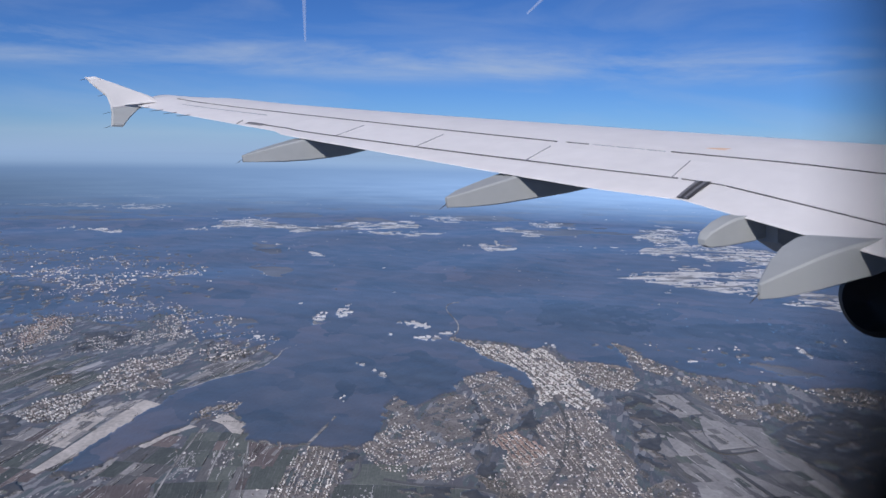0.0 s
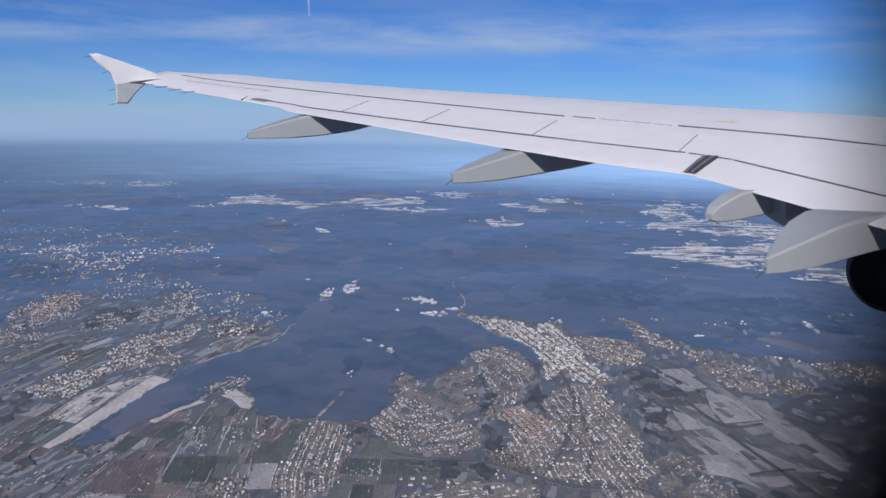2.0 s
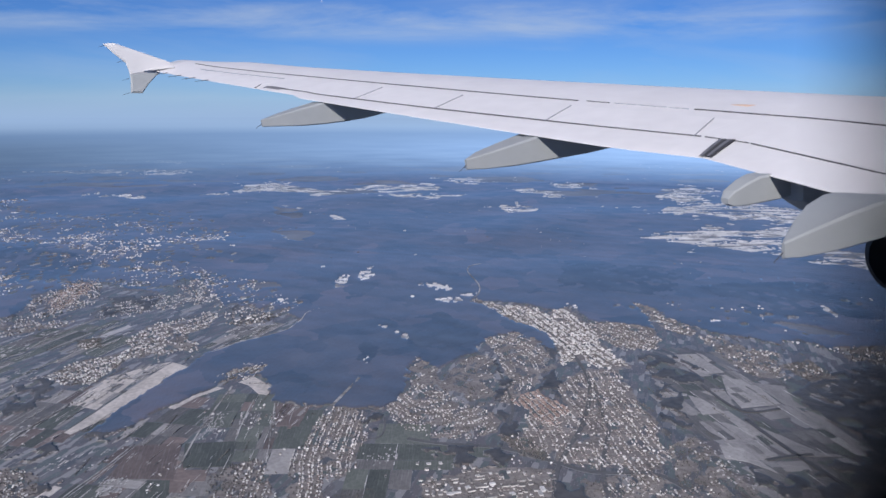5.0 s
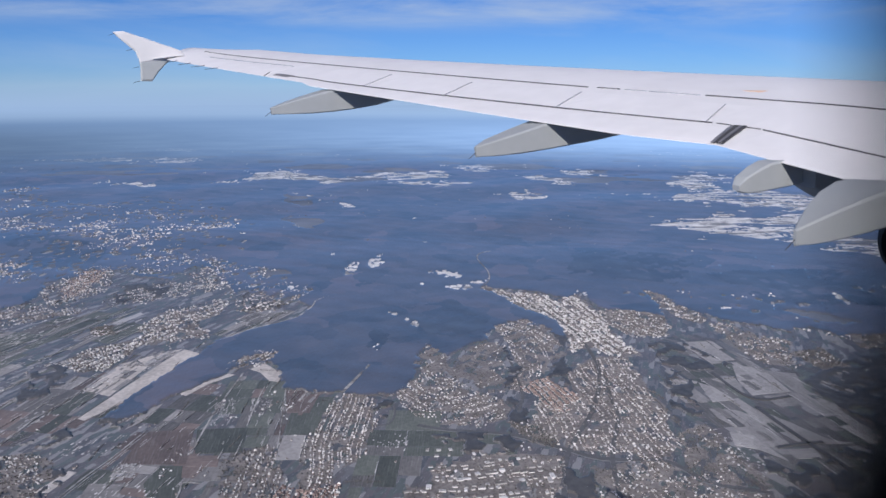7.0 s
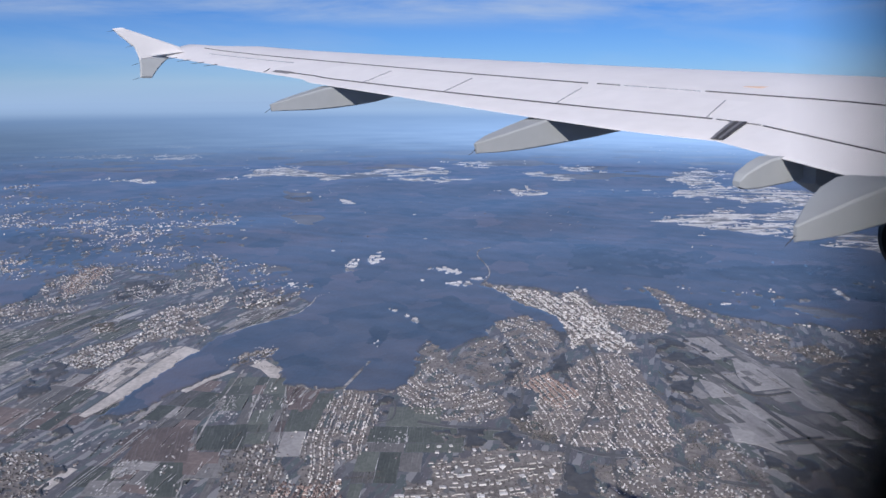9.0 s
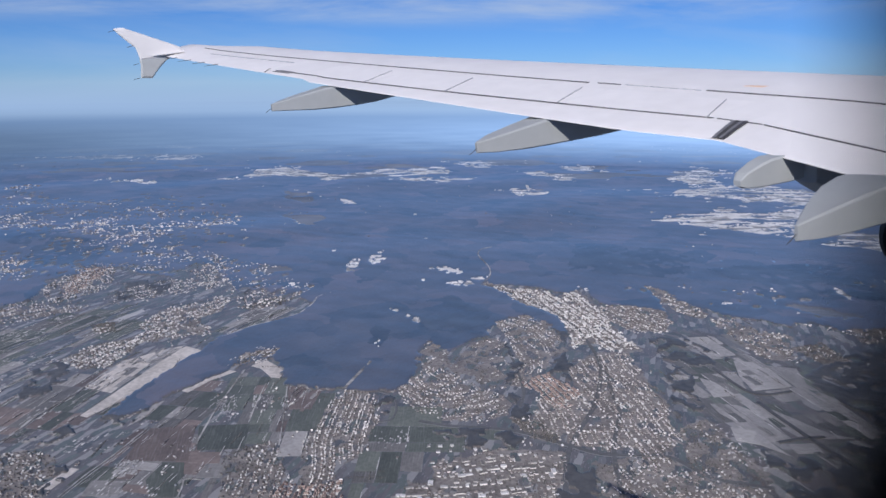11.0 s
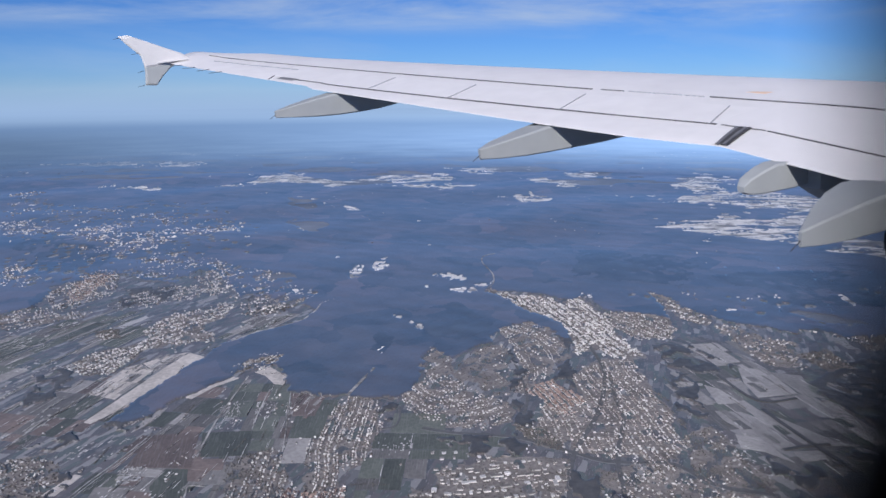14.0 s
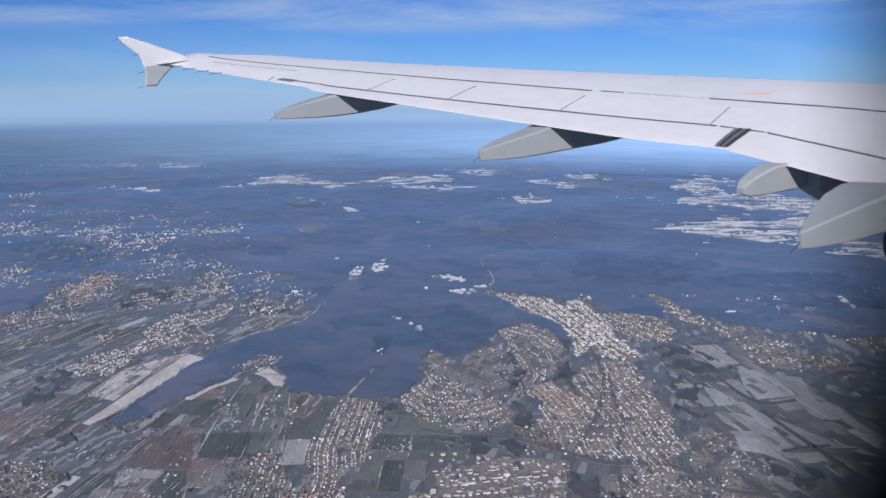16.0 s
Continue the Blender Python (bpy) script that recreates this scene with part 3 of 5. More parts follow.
HILL_SIDE = [(-525, 878), (-412, 789), (-266.5, 788), (-166.7, 653), (-146.6, 537), (-201.3, 537), (-243.4, 537), (-351.6, 579)]
EAST_SIDE = [(90.6, 403), (129.7, 440), (172.3, 414), (275.6, 439), (257.0, 371.1), (196.2, 336.1), (176.8, 353.0), (122.7, 362.3)]
for slope, least in ((VALLEY, 0.75), (HILL_SIDE, 1.0), (EAST_SIDE, 1.6)):
    cover[within(slope) & (small + 0.5 * patchy > least) & (cover >= FOREST) & (cover != GARDENS)] = OPEN_LAND
FAR_SNOW = []
FAR_SNOW.append([(-266.0, 1014), (-224.8, 1055), (-186.4, 1020), (-124.5, 975), (-126.6, 935), (-174.2, 952), (-244.3, 970)])
FAR_SNOW.append([(-108.2, 1020), (-63.7, 1061), (-6.7, 1054), (26.2, 1013), (-28.5, 969), (-89.1, 981)])
FAR_SNOW.append([(-87.0, 918), (-11.9, 945), (-18.2, 896)])
FAR_SNOW.append([(-8.7, 912), (8.6, 957), (43.4, 945), (-2.3, 886)])
FAR_SNOW.append([(1.5, 1155), (87.3, 1121), (57.5, 1047)])
FAR_SNOW.append([(103.2, 1006), (134.3, 1019), (173.1, 939), (154.7, 906)])
FAR_SNOW.append([(80.4, 803), (95.1, 871), (120.0, 828), (103.9, 782)])
FAR_SNOW.append([(161.3, 1053), (215.6, 1075), (221.9, 1019), (171.2, 1006)])
FAR_SNOW.append([(-294.1, 952), (-265.1, 964), (-248.7, 924)])
FAR_SNOW.append([(-441, 942), (-359.2, 947), (-356.7, 914)])
FAR_SNOW.append([(-692, 1230), (-554, 1259), (-391.1, 1238), (-392.7, 1174)])
FAR_SNOW.append([(234.9, 755), (286.8, 851), (353.2, 973), (334.3, 846), (356.8, 870), (420, 805), (389.7, 725), (300.8, 743), (293.1, 770)])
FAR_SNOW.append([(184.3, 643), (215.2, 672), (243.4, 663), (269.7, 709), (271.5, 668), (369.4, 705), (342.1, 624), (286.8, 559), (244.6, 599), (217.6, 617)])
FAR_SNOW.append([(286.5, 543), (328.4, 581), (382.2, 565), (339.3, 499), (321.3, 516), (300.6, 529)])
FAR_SNOW.append([(286.8, 927), (364.8, 1052), (395.4, 986), (298.0, 875)])
FAR_SNOW.append([(-589, 1468), (-469, 1441), (-456, 1367)])
FAR_SNOW.append([(53.6, 852), (72.6, 842), (61.5, 824)])
for k, outline in enumerate(FAR_SNOW):
    hit = within(outline) & (waves(fx * 0.22, fy, 24, 41) + 0.7 * waves(fx * 0.4, fy, 11, 42) + 0.5 * waves(fx, fy * 0.8, 9, 43) > (-0.35 if k in (0, 1, 12, 13) else -0.05 if k != 10 else 0.35))
    cover[hit] = SNOWY
CLEARINGS = []
CLEARINGS.append([(-64.5, 460), (-62.8, 478), (-60.1, 497), (-53.7, 492), (-56.6, 467)])
CLEARINGS.append([(-48.2, 487), (-47.3, 507), (-37.2, 500), (-40.5, 482)])
CLEARINGS.append([(-46.2, 518), (-39.8, 525), (-41.5, 516)])
CLEARINGS.append([(-9.5, 471), (4.3, 476), (15.0, 457), (4.2, 458)])
CLEARINGS.append([(1.6, 435), (16.5, 439), (21.6, 427), (7.3, 429)])
CLEARINGS.append([(18.9, 446), (29.8, 451), (31.5, 455), (25.6, 439)])
CLEARINGS.append([(-105.7, 745), (-103.4, 771), (-83.2, 734), (-95.5, 742)])
CLEARINGS.append([(82.0, 427), (88.7, 420), (86.2, 414)])
CLEARINGS.append([(153.5, 397.3), (160.6, 390.8), (156.0, 388.7)])
CLEARINGS.append([(230.9, 419), (234.3, 419), (232.9, 398.1), (229.1, 397.0)])
CLEARINGS.append([(186.1, 396.1), (192.3, 397.2), (189.8, 391.8)])
CLEARINGS.append([(-30.8, 330.0), (-29.7, 333.1), (-28.4, 326.1), (-29.6, 324.6)])
CLEARINGS.append([(-27.2, 384.3), (-22.1, 381.2), (-23.1, 376.3)])
CLEARINGS.append([(-19.3, 373.3), (-12.5, 367.5), (-11.1, 359.2), (-14.6, 360.1)])
CLEARINGS.append([(-12.8, 443), (-10.0, 444), (-9.9, 436)])
CLEARINGS.append([(-96.7, 425), (-92.4, 434), (-87.2, 439), (-90.3, 430)])
for outline in CLEARINGS:
    cover[within(outline) & (tiny > -0.25)] = SNOWY
specks = (fy > 520) & (fy < 1500) & (waves(fx * 0.6, fy, 16, 51) + 0.8 * waves(fx * 0.5, fy, 150, 52) > 2.45)
cover[specks & (cover >= FOREST)] = SNOWY
cover[within([(-120.8, 475), (-103.1, 478), (-97.8, 464), (-115.4, 462)]) | within([(-176.7, 808), (-132.8, 787), (-142.6, 742)]) | within([(-148.7, 688), (-108.0, 667), (-101.6, 626), (-128.0, 637)]) | within([(186.2, 386.5), (206.3, 383.3), (219.9, 363.7), (200.4, 365.6)])] = PALE_LAND

# heights: crowns over the woods, bare ground elsewhere
woods = (cover == FOREST) | (cover == CONIFER) | (cover == COPSES)
grown = np.where(woods, 0.46 + 0.08 * waves(fx, fy, 24, 61) + 0.10 * (cover == CONIFER), 0.0)
for axis_ in (0, 1, 0, 1):
    grown = 0.5 * grown + 0.25 * (np.roll(grown, 1, axis_) + np.roll(grown, -1, axis_))
crown = np.where(woods, grown + rng.uniform(0, 0.12, fx.shape), 0.0)
loose_ = np.where(woods | (fy > 450), 1.0, 0.0)
step_r, step_a = np.gradient(reach)[:, None] * 0.4, np.hypot(fx, fy) * 0.00055
net_x, net_y = fx + loose_ * step_a * rng.uniform(-1, 1, fx.shape), fy + loose_ * step_r * rng.uniform(-1, 1, fx.shape)
net = np.stack([net_x, net_y, relief(fx, fy) + crown], -1).reshape(-1, 3)
quads = grid_faces(*fx.shape)
kind_of = cover.reshape(-1)[quads[:, 0]]
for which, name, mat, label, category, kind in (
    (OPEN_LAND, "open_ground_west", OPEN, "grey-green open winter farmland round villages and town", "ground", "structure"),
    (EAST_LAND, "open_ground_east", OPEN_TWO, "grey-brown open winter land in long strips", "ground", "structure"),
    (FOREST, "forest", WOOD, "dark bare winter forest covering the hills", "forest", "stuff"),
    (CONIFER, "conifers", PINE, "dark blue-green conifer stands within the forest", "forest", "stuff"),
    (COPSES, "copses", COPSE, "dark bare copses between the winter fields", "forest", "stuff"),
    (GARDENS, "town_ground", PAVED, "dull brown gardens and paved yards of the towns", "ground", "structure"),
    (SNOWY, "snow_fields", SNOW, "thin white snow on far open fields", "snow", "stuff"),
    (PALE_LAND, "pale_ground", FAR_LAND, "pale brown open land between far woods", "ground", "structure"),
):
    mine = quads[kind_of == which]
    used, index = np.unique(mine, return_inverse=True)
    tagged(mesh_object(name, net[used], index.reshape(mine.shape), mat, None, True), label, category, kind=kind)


# ---- the airliner's wing (its own axes: x forward, y outboard, z up; metres) ----
WING_POSE = pose(11.551, 3.706, 119.716, 1.54, -8.15, 25.64)
FLEX = 0.273


def wing_z(s):
    return s * math.tan(radians(5.1)) + FLEX * (s / 17) ** 2


def chord_at(s):
    lead = s * math.tan(radians(27.3))
    trail = 7.10 - 0.018 * (s - 2) if s < 6.45 else 7.02 + (s - 6.45) * 0.3055
    return lead, trail - lead


def profile(c):
    c = max(c, 0.0)
    return (1.4845 * math.sqrt(c) - 0.63 * c - 1.758 * c * c + 1.4215 * c ** 3 - 0.518 * c ** 4) * 0.10


def skin(s, c, up=0.0, under=False):
    """A place on the wing's skin at span s and chord fraction c, lifted by up."""
    lead, chord = chord_at(s)
    bulge = -0.85 * profile(c) if under else profile(c)
    reach = 0.0
    if 6.45 < s < 12.4:
        reach = 0.11 * min(1, (s - 6.45) / 0.8, (12.4 - s) / 0.12) * min(1, max(0.0, (c - 0.87) / 0.10))
    rake = max(0.0, (s - 15.0) / 1.75) * 1.1 * (1 - c)
    lift = max(0.0, (s - 16.0) / 1.05) * (0.065 * math.sin(math.pi * c) - 0.16 * (1 - c) ** 2)
    return (-(lead + c * chord + reach + 0.25 * rake), s + rake, wing_z(s + rake) + lift + chord * (bulge - 0.027 * (1 - c)) + up)


wing = new("airplane_wing")
wing.matrix_world = WING_POSE
tagged(wing, "white swept airliner wing with grey flap fairings", "wing")

spans = np.concatenate([np.linspace(1.9, 6.45, 14), np.linspace(6.8, 12.26, 20), np.linspace(12.42, 17.05, 18)])
cs = [0.5 * (1 - math.cos(math.pi * k / 26)) for k in range(27)]
verts, loop = [], 2 * 27 - 2
for s in spans:
    verts += [skin(s, c) for c in reversed(cs)]
    verts += [skin(s, c, under=True) for c in cs[1:-1]]
faces = []
for i in range(len(spans) - 1):
    for j in range(loop):
        k = (j + 1) % loop
        faces.append((i * loop + j, i * loop + k, (i + 1) * loop + k, (i + 1) * loop + j))
faces += [list(range(loop))[::-1], [(len(spans) - 1) * loop + j for j in range(loop)]]
mesh_object("wing_skin", verts, faces, WHITE, wing, True, "smooth white painted wing skin")


def panel(name, s0, s1, front, back, mat, lift=0.003, cols=10, label="", parent=None):
    """A control surface lying on the skin between two chord fractions (each at s0 and at s1), with its edges turned down."""
    rows = 6
    top, verts, faces = [], [], []
    for i in range(cols + 1):
        t = i / cols
        s = s0 + (s1 - s0) * t
        f, b = front[0] + (front[1] - front[0]) * t, back[0] + (back[1] - back[0]) * t
        for j in range(rows + 1):
            rim = i in (0, cols) or j in (0, rows)
            verts.append(skin(s, f + (b - f) * j / rows, lift * (0.35 if rim else 1.0)))
    n = rows + 1
    for i in range(cols):
        for j in range(rows):
            faces.append((i * n + j, i * n + j + 1, (i + 1) * n + j + 1, (i + 1) * n + j))
    rim = [i * n for i in range(cols + 1)] + [cols * n + j for j in range(1, n)] + [i * n + rows for i in range(cols - 1, -1, -1)] + [j for j in range(rows - 1, 0, -1)]
    base = len(verts)
    verts += [(verts[k][0], verts[k][1], verts[k][2] - lift * 1.5) for k in rim]
    for a in range(len(rim)):
        b2 = (a + 1) % len(rim)
        faces.append((rim[a], rim[b2], base + b2, base + a))
    return mesh_object(name, verts, faces, mat, parent or wing, False, label)


def strip(name, s0, c0, s1, c1, width, mat, lift=0.010, cols=14, parent=None):
    """A narrow band along the skin, from one place to another."""
    verts, faces = [], []
    for i in range(cols + 1):
        t = i / cols
        s, c = s0 + (s1 - s0) * t, c0 + (c1 - c0) * t
        half = 0.5 * width / chord_at(s)[1]
        along = abs(s1 - s0) < 0.6
        for d in (-1, 1):
            p = skin(s, c, lift) if along else skin(s, c + d * half, lift)
            verts.append((p[0], p[1] + d * width / 2, p[2]) if along else p)
        for d in (-1, 1):
            q = verts[-2]
            verts.append((q[0], q[1], q[2] - 0.012))
    for i in range(cols):
        k = i * 4
        faces += [(k, k + 1, k + 5, k + 4), (k + 2, k, k + 4, k + 6), (k + 1, k + 3, k + 7, k + 5)]
    return mesh_object(name, verts, faces, mat, parent or wing)


panel("outboard_flap", 6.55, 13.45, (0.868, 0.934), (0.997, 0.997), PANEL, cols=24, label="long white outboard flap, retracted")
panel("inboard_flap", 3.0, 6.34, (0.905, 0.862), (0.997, 0.997), PANEL, cols=14, label="white inboard flap, retracted")
panel("aileron", 13.72, 16.3, (0.76, 0.76), (0.997, 0.997), PANEL, cols=12, label="white aileron near the wing tip")
for s0, s1 in ((6.98, 8.50), (8.56, 10.05), (10.11, 11.47), (11.53, 12.9)):
    hinge = lambda s: 0.852 + (s - 6.9) * 0.0119
    panel("spoiler", s0, s1, (0.655, 0.655), (hinge(s0) - 0.008, hinge(s1) - 0.008), PANEL, 0.001, cols=8, label="flat white spoiler panel")
    strip("panel_gap", s0 - 0.03, hinge(s0), s0 + 0.26, 0.665, 0.009, LETTER, cols=6)
panel("spoiler", 3.6, 6.6, (0.66, 0.66), (0.885, 0.845), PANEL, cols=8, label="flat white inboard spoiler panel")

# dark gaps along the slat and spoiler lines
for s0, c0, s1, c1, w in ((16.5, 0.555, 12.0, 0.577, 0.028), (12.0, 0.577, 8.95, 0.588, 0.035), (8.85, 0.583, 8.58, 0.581, 0.034), (7.65, 0.577, 4.0, 0.575, 0.034),
                          (13.53, 0.928, 10.08, 0.893, 0.030), (10.08, 0.893, 8.0, 0.867, 0.034), (8.0, 0.867, 6.90, 0.846, 0.026), (6.86, 0.846, 6.45, 0.854, 0.026), (6.42, 0.855, 3.6, 0.905, 0.022)):
    strip("panel_gap", s0, c0, s1, c1, w * 0.44, SEAL)
strip("panel_gap", 16.05, 0.722, 13.84, 0.70, 0.014, LETTER)
strip("panel_gap", 13.62, 0.992, 13.78, 0.90, 0.012, SEAL, cols=6)
panel("hinge_cover", 13.12, 13.53, (0.905, 0.905), (0.955, 0.955), METAL, 0.014, 4, "small grey hinge cover")
# the walkway legend, too small to read: short bars along the line
for k, (s0, s1) in enumerate(((8.52, 8.28), (8.24, 8.06), (8.03, 7.94), (7.90, 7.80), (7.77, 7.71))):
    strip("legend_bar", s0, 0.581, s1, 0.580, 0.030, LETTER, cols=5)
# notch between the two flaps with its track showing
for k, (d, m) in enumerate(((0.0, METAL), (0.04, SEAL), (0.075, METAL), (0.11, SEAL))):
    strip("flap_track", 6.70 - d, 0.850, 6.50 - d * 0.7, 0.992, 0.036, m, 0.012 + 0.002 * k, 6)
panel("arrow_mark", 7.33, 7.52, (0.455, 0.475), (0.485, 0.48), MARK, 0.006, 4, "small faded orange arrow mark")


def fairing(near, width, stations, label, wick=True):
    """A canoe-shaped flap-track fairing: stations of (aft, top, bottom, share of the width)."""
    verts, faces, n = [], [], 10
    for aft, top, low, share in stations:
        w = width * share
        h = top - low
        ring = [(0.0, 0.93), (0.012, 1.0), (w - 0.012, 1.0), (w, 0.93), (w, 0.4), (w * 0.93, 0.12), (w * 0.6, 0.0), (w * 0.4, 0.0), (0.02, 0.025), (0.0, 0.08)]
        verts += [(-aft, near + (width - w) * 0.1 + a, low + b * h) for a, b in ring]
    for i in range(len(stations) - 1):
        for j in range(n):
            k = (j + 1) % n
            faces.append((i * n + j, i * n + k, (i + 1) * n + k, (i + 1) * n + j))
    faces += [list(range(n))[::-1], [(len(stations) - 1) * n + j for j in range(n)]]
    ob = mesh_object("flap_fairing", verts, faces, GREY, wing, False, label)
    aft, top, low, share = stations[0]
    mid = near + (width - width * share) * 0.1 + width * share / 2
    if not wick:
        return ob
    rod("static_wick", (-aft + 0.02, mid, (top + low) / 2), (-aft - 0.085, mid, low - 0.005), 0.0045, ob)
    return ob


def rod(name, a, b, radius, parent):
    me = bmesh.new()
    a, b = Vector(a), Vector(b)
    bmesh.ops.create_cone(me, cap_ends=True, segments=8, radius1=radius, radius2=radius * 0.6, depth=(b - a).length,
                          matrix=Matrix.Translation((a + b) / 2) @ (b - a).to_track_quat("Z", "Y").to_matrix().to_4x4())
    data = bpy.data.meshes.new(name)
    me.to_mesh(data)
    data.materials.append(SEAL)
    ob = new(name, data)
    ob.parent = parent
    return ob


fairing(11.71, 0.40, ((9.60, 1.055, 0.965, 0.12), (9.35, 1.09, 0.93, 0.62), (9.05, 1.13, 0.89, 0.85), (8.75, 1.165, 0.865, 1.0), (8.4, 1.13, 0.855, 1.0), (8.1, 1.10, 0.86, 0.9), (7.7, 1.0, 0.90, 0.5)), "grey flap track fairing near the wing tip")
fairing(8.13, 0.36, ((8.46, 0.685, 0.580, 0.12), (8.25, 0.709, 0.548, 0.58), (7.92, 0.748, 0.517, 0.84), (7.62, 0.785, 0.505, 1.0), (7.375, 0.77, 0.500, 1.0), (7.0, 0.70, 0.492, 0.9), (6.5, 0.62, 0.50, 0.6)), "grey flap track fairing at the middle of the flap")
fairing(5.76, 0.16, ((7.47, 0.445, 0.40, 0.45), (7.40, 0.49, 0.365, 0.75), (7.25, 0.535, 0.342, 0.95), (7.12, 0.56, 0.332, 1.0), (6.9, 0.55, 0.32, 1.0), (6.5, 0.52, 0.33, 1.0), (5.6, 0.45, 0.36, 0.8)), "short grey fairing behind the engine pylon", False)
fairing(4.78, 0.42, ((8.0, 0.405, 0.295, 0.06), (7.85, 0.428, 0.266, 0.28), (7.65, 0.455, 0.245, 0.56), (7.4, 0.485, 0.232, 0.84), (7.15, 0.50, 0.225, 1.0), (6.8, 0.48, 0.21, 1.0), (6.2, 0.43, 0.25, 0.7)), "large grey flap track fairing beside the engine")


fairing(5.64, 0.30, ((6.78, 0.50, 0.30, 0.9), (6.58, 0.45, 0.165, 1.0), (6.2, 0.40, 0.10, 1.0), (5.2, 0.30, 0.0, 1.0)), "dark shaded pylon fairing over the engine", False)


def fence_plate(name, outline, thick, mat, label):
    """A swept plate in the plane of the wing tip, thinner at its rim."""
    me = bmesh.new()
    mid = Vector((sum(p[0] for p in outline) / len(outline), sum(p[1] for p in outline) / len(outline)))
    rings = []
    for side, shrink in ((-0.5, 0.86), (-0.22, 1.0), (0.22, 1.0), (0.5, 0.86)):
        rings.append([me.verts.new((-(mid.x + (a - mid.x) * shrink), 17.03 + 0.10 * (z - 1.85) + side * thick, mid.y + (z - mid.y) * shrink)) for a, z in outline])
    for lo, hi in zip(rings, rings[1:]):
        for k in range(len(outline)):
            j = (k + 1) % len(outline)
            me.faces.new((lo[k], lo[j], hi[j], hi[k]))
    me.faces.new(rings[0][::-1])
    me.faces.new(rings[-1])
    bmesh.ops.recalc_face_normals(me, faces=me.faces[:])
    data = bpy.data.meshes.new(name)
    me.to_mesh(data)
    data.materials.append(mat)
    ob = new(name, data)
    ob.parent = wing
    return tagged(ob, label)


fence_plate("upper_fence", ((9.80, 1.76), (9.95, 1.935), (10.55, 2.235), (10.86, 2.385), (11.03, 2.385), (10.95, 2.27), (10.72, 2.0), (10.68, 1.76)), 0.07, FENCE, "white upper wing-tip fence")
fence_plate("lower_fence", ((10.02, 1.84), (10.69, 1.90), (10.70, 1.7), (10.75, 1.455), (10.55, 1.425), (10.40, 1.58), (10.25, 1.70)), 0.06, GREY, "grey lower wing-tip fence")
# made-up ledge, added to cast the dark triangle on the lower fence
ledge = [(-10.45, 16.97), (-9.9, 16.82), (-9.9, 17.02), (-10.45, 17.02)]
mesh_object("tip_shade_ledge", [(x, y, 1.822) for x, y in ledge] + [(x, y, 1.842) for x, y in ledge], [(3, 2, 1, 0), (4, 5, 6, 7), (0, 1, 5, 4), (1, 2, 6, 5), (2, 3, 7, 6), (3, 0, 4, 7)], FENCE, wing)
for a, z, da in ((11.0, 2.355, 0.12), (10.74, 2.05, 0.13), (10.72, 1.72, 0.12), (10.76, 1.46, 0.13)):
    rod("static_wick", (-a, 17.03, z), (-a - da, 17.03, z - 0.02), 0.005, wing)
for s in (16.5, 16.0, 15.5, 15.05):
    p = skin(s, 0.99, 0.01)
    rod("static_wick", p, (p[0] - 0.22, p[1] + 0.03, p[2] + 0.0), 0.006, wing)

# engine cowl under the wing
rings, verts, faces = 30, [], []
cowl = ((6.30, 0.24), (6.26, 0.30), (6.1, 0.34), (5.6, 0.40), (4.6, 0.55), (3.4, 0.7), (2.4, 0.72), (2.0, 0.66))
for aft, rad in cowl:
    verts += [(-aft, 5.15 + rad * math.cos(2 * math.pi * k / rings), -0.20 + rad * math.sin(2 * math.pi * k / rings)) for k in range(rings)]
for i in range(len(cowl) - 1):
    for k in range(rings):
        j = (k + 1) % rings
        faces.append((i * rings + k, i * rings + j, (i + 1) * rings + j, (i + 1) * rings + k))
faces += [list(range(rings)), [(len(cowl) - 1) * rings + k for k in range(rings)][::-1]]
mesh_object("engine_cowl", verts, faces, NACELLE, wing, True, "dark rounded engine cowl hung under the wing")

# ---- the cabin window's rim, close to the eye, and an unseen box added to shade it ----
verts, faces, n = [], [], 96
for depth, grow in ((1.0, 1.0), (1.04, 1.045), (1.12, 1.15), (1.12, 1.9), (1.0, 1.9)):
    for k in range(n):
        a = 2 * math.pi * k / n
        cu, sv = math.cos(a), math.sin(a)
        x = 0.92 * grow * math.copysign(abs(cu) ** (2 / 3), cu) - 0.338
        z = 1.09 * grow * math.copysign(abs(sv) ** (2 / 3), sv) + 0.390
        verts.append((x * 0.055, depth * 0.055, z * 0.055))
for i in range(5):
    for k in range(n):
        j, h = (k + 1) % n, (i + 1) % 5
        faces.append((i * n + k, i * n + j, h * n + j, h * n + k))
rim = mesh_object("window_1", verts, faces, UNLIT_RIM, None, True)
rim.matrix_world = pose(0, 0, 120, -12.66, 0, -0.25)
tagged(rim, "dark rounded rim of the cabin window", "window", kind="structure")
# unseen open box, added to keep sun and sky off the rim
box = bmesh.new()
bmesh.ops.create_cube(box, size=1.0, matrix=Matrix.Translation((-0.06, -0.13, 0.073)) @ Matrix.Diagonal((0.8, 0.76, 0.84, 1)))
bmesh.ops.delete(box, geom=[f for f in box.faces if f.normal.y > 0.9], context="FACES")
cabin_data = bpy.data.meshes.new("wall_shade_box")
box.to_mesh(cabin_data)
cabin_data.materials.append(UNLIT_RIM)
cabin = new("wall_shade_box", cabin_data)
cabin.matrix_world = pose(0, 0, 120, -12.66, 0, -0.25)
solid = cabin.modifiers.new("thickness", "SOLIDIFY")
solid.thickness, solid.offset = 0.02, 1.0
tagged(cabin, "unseen dark cabin box keeping sun and sky off the window rim", "wall", kind="structure")


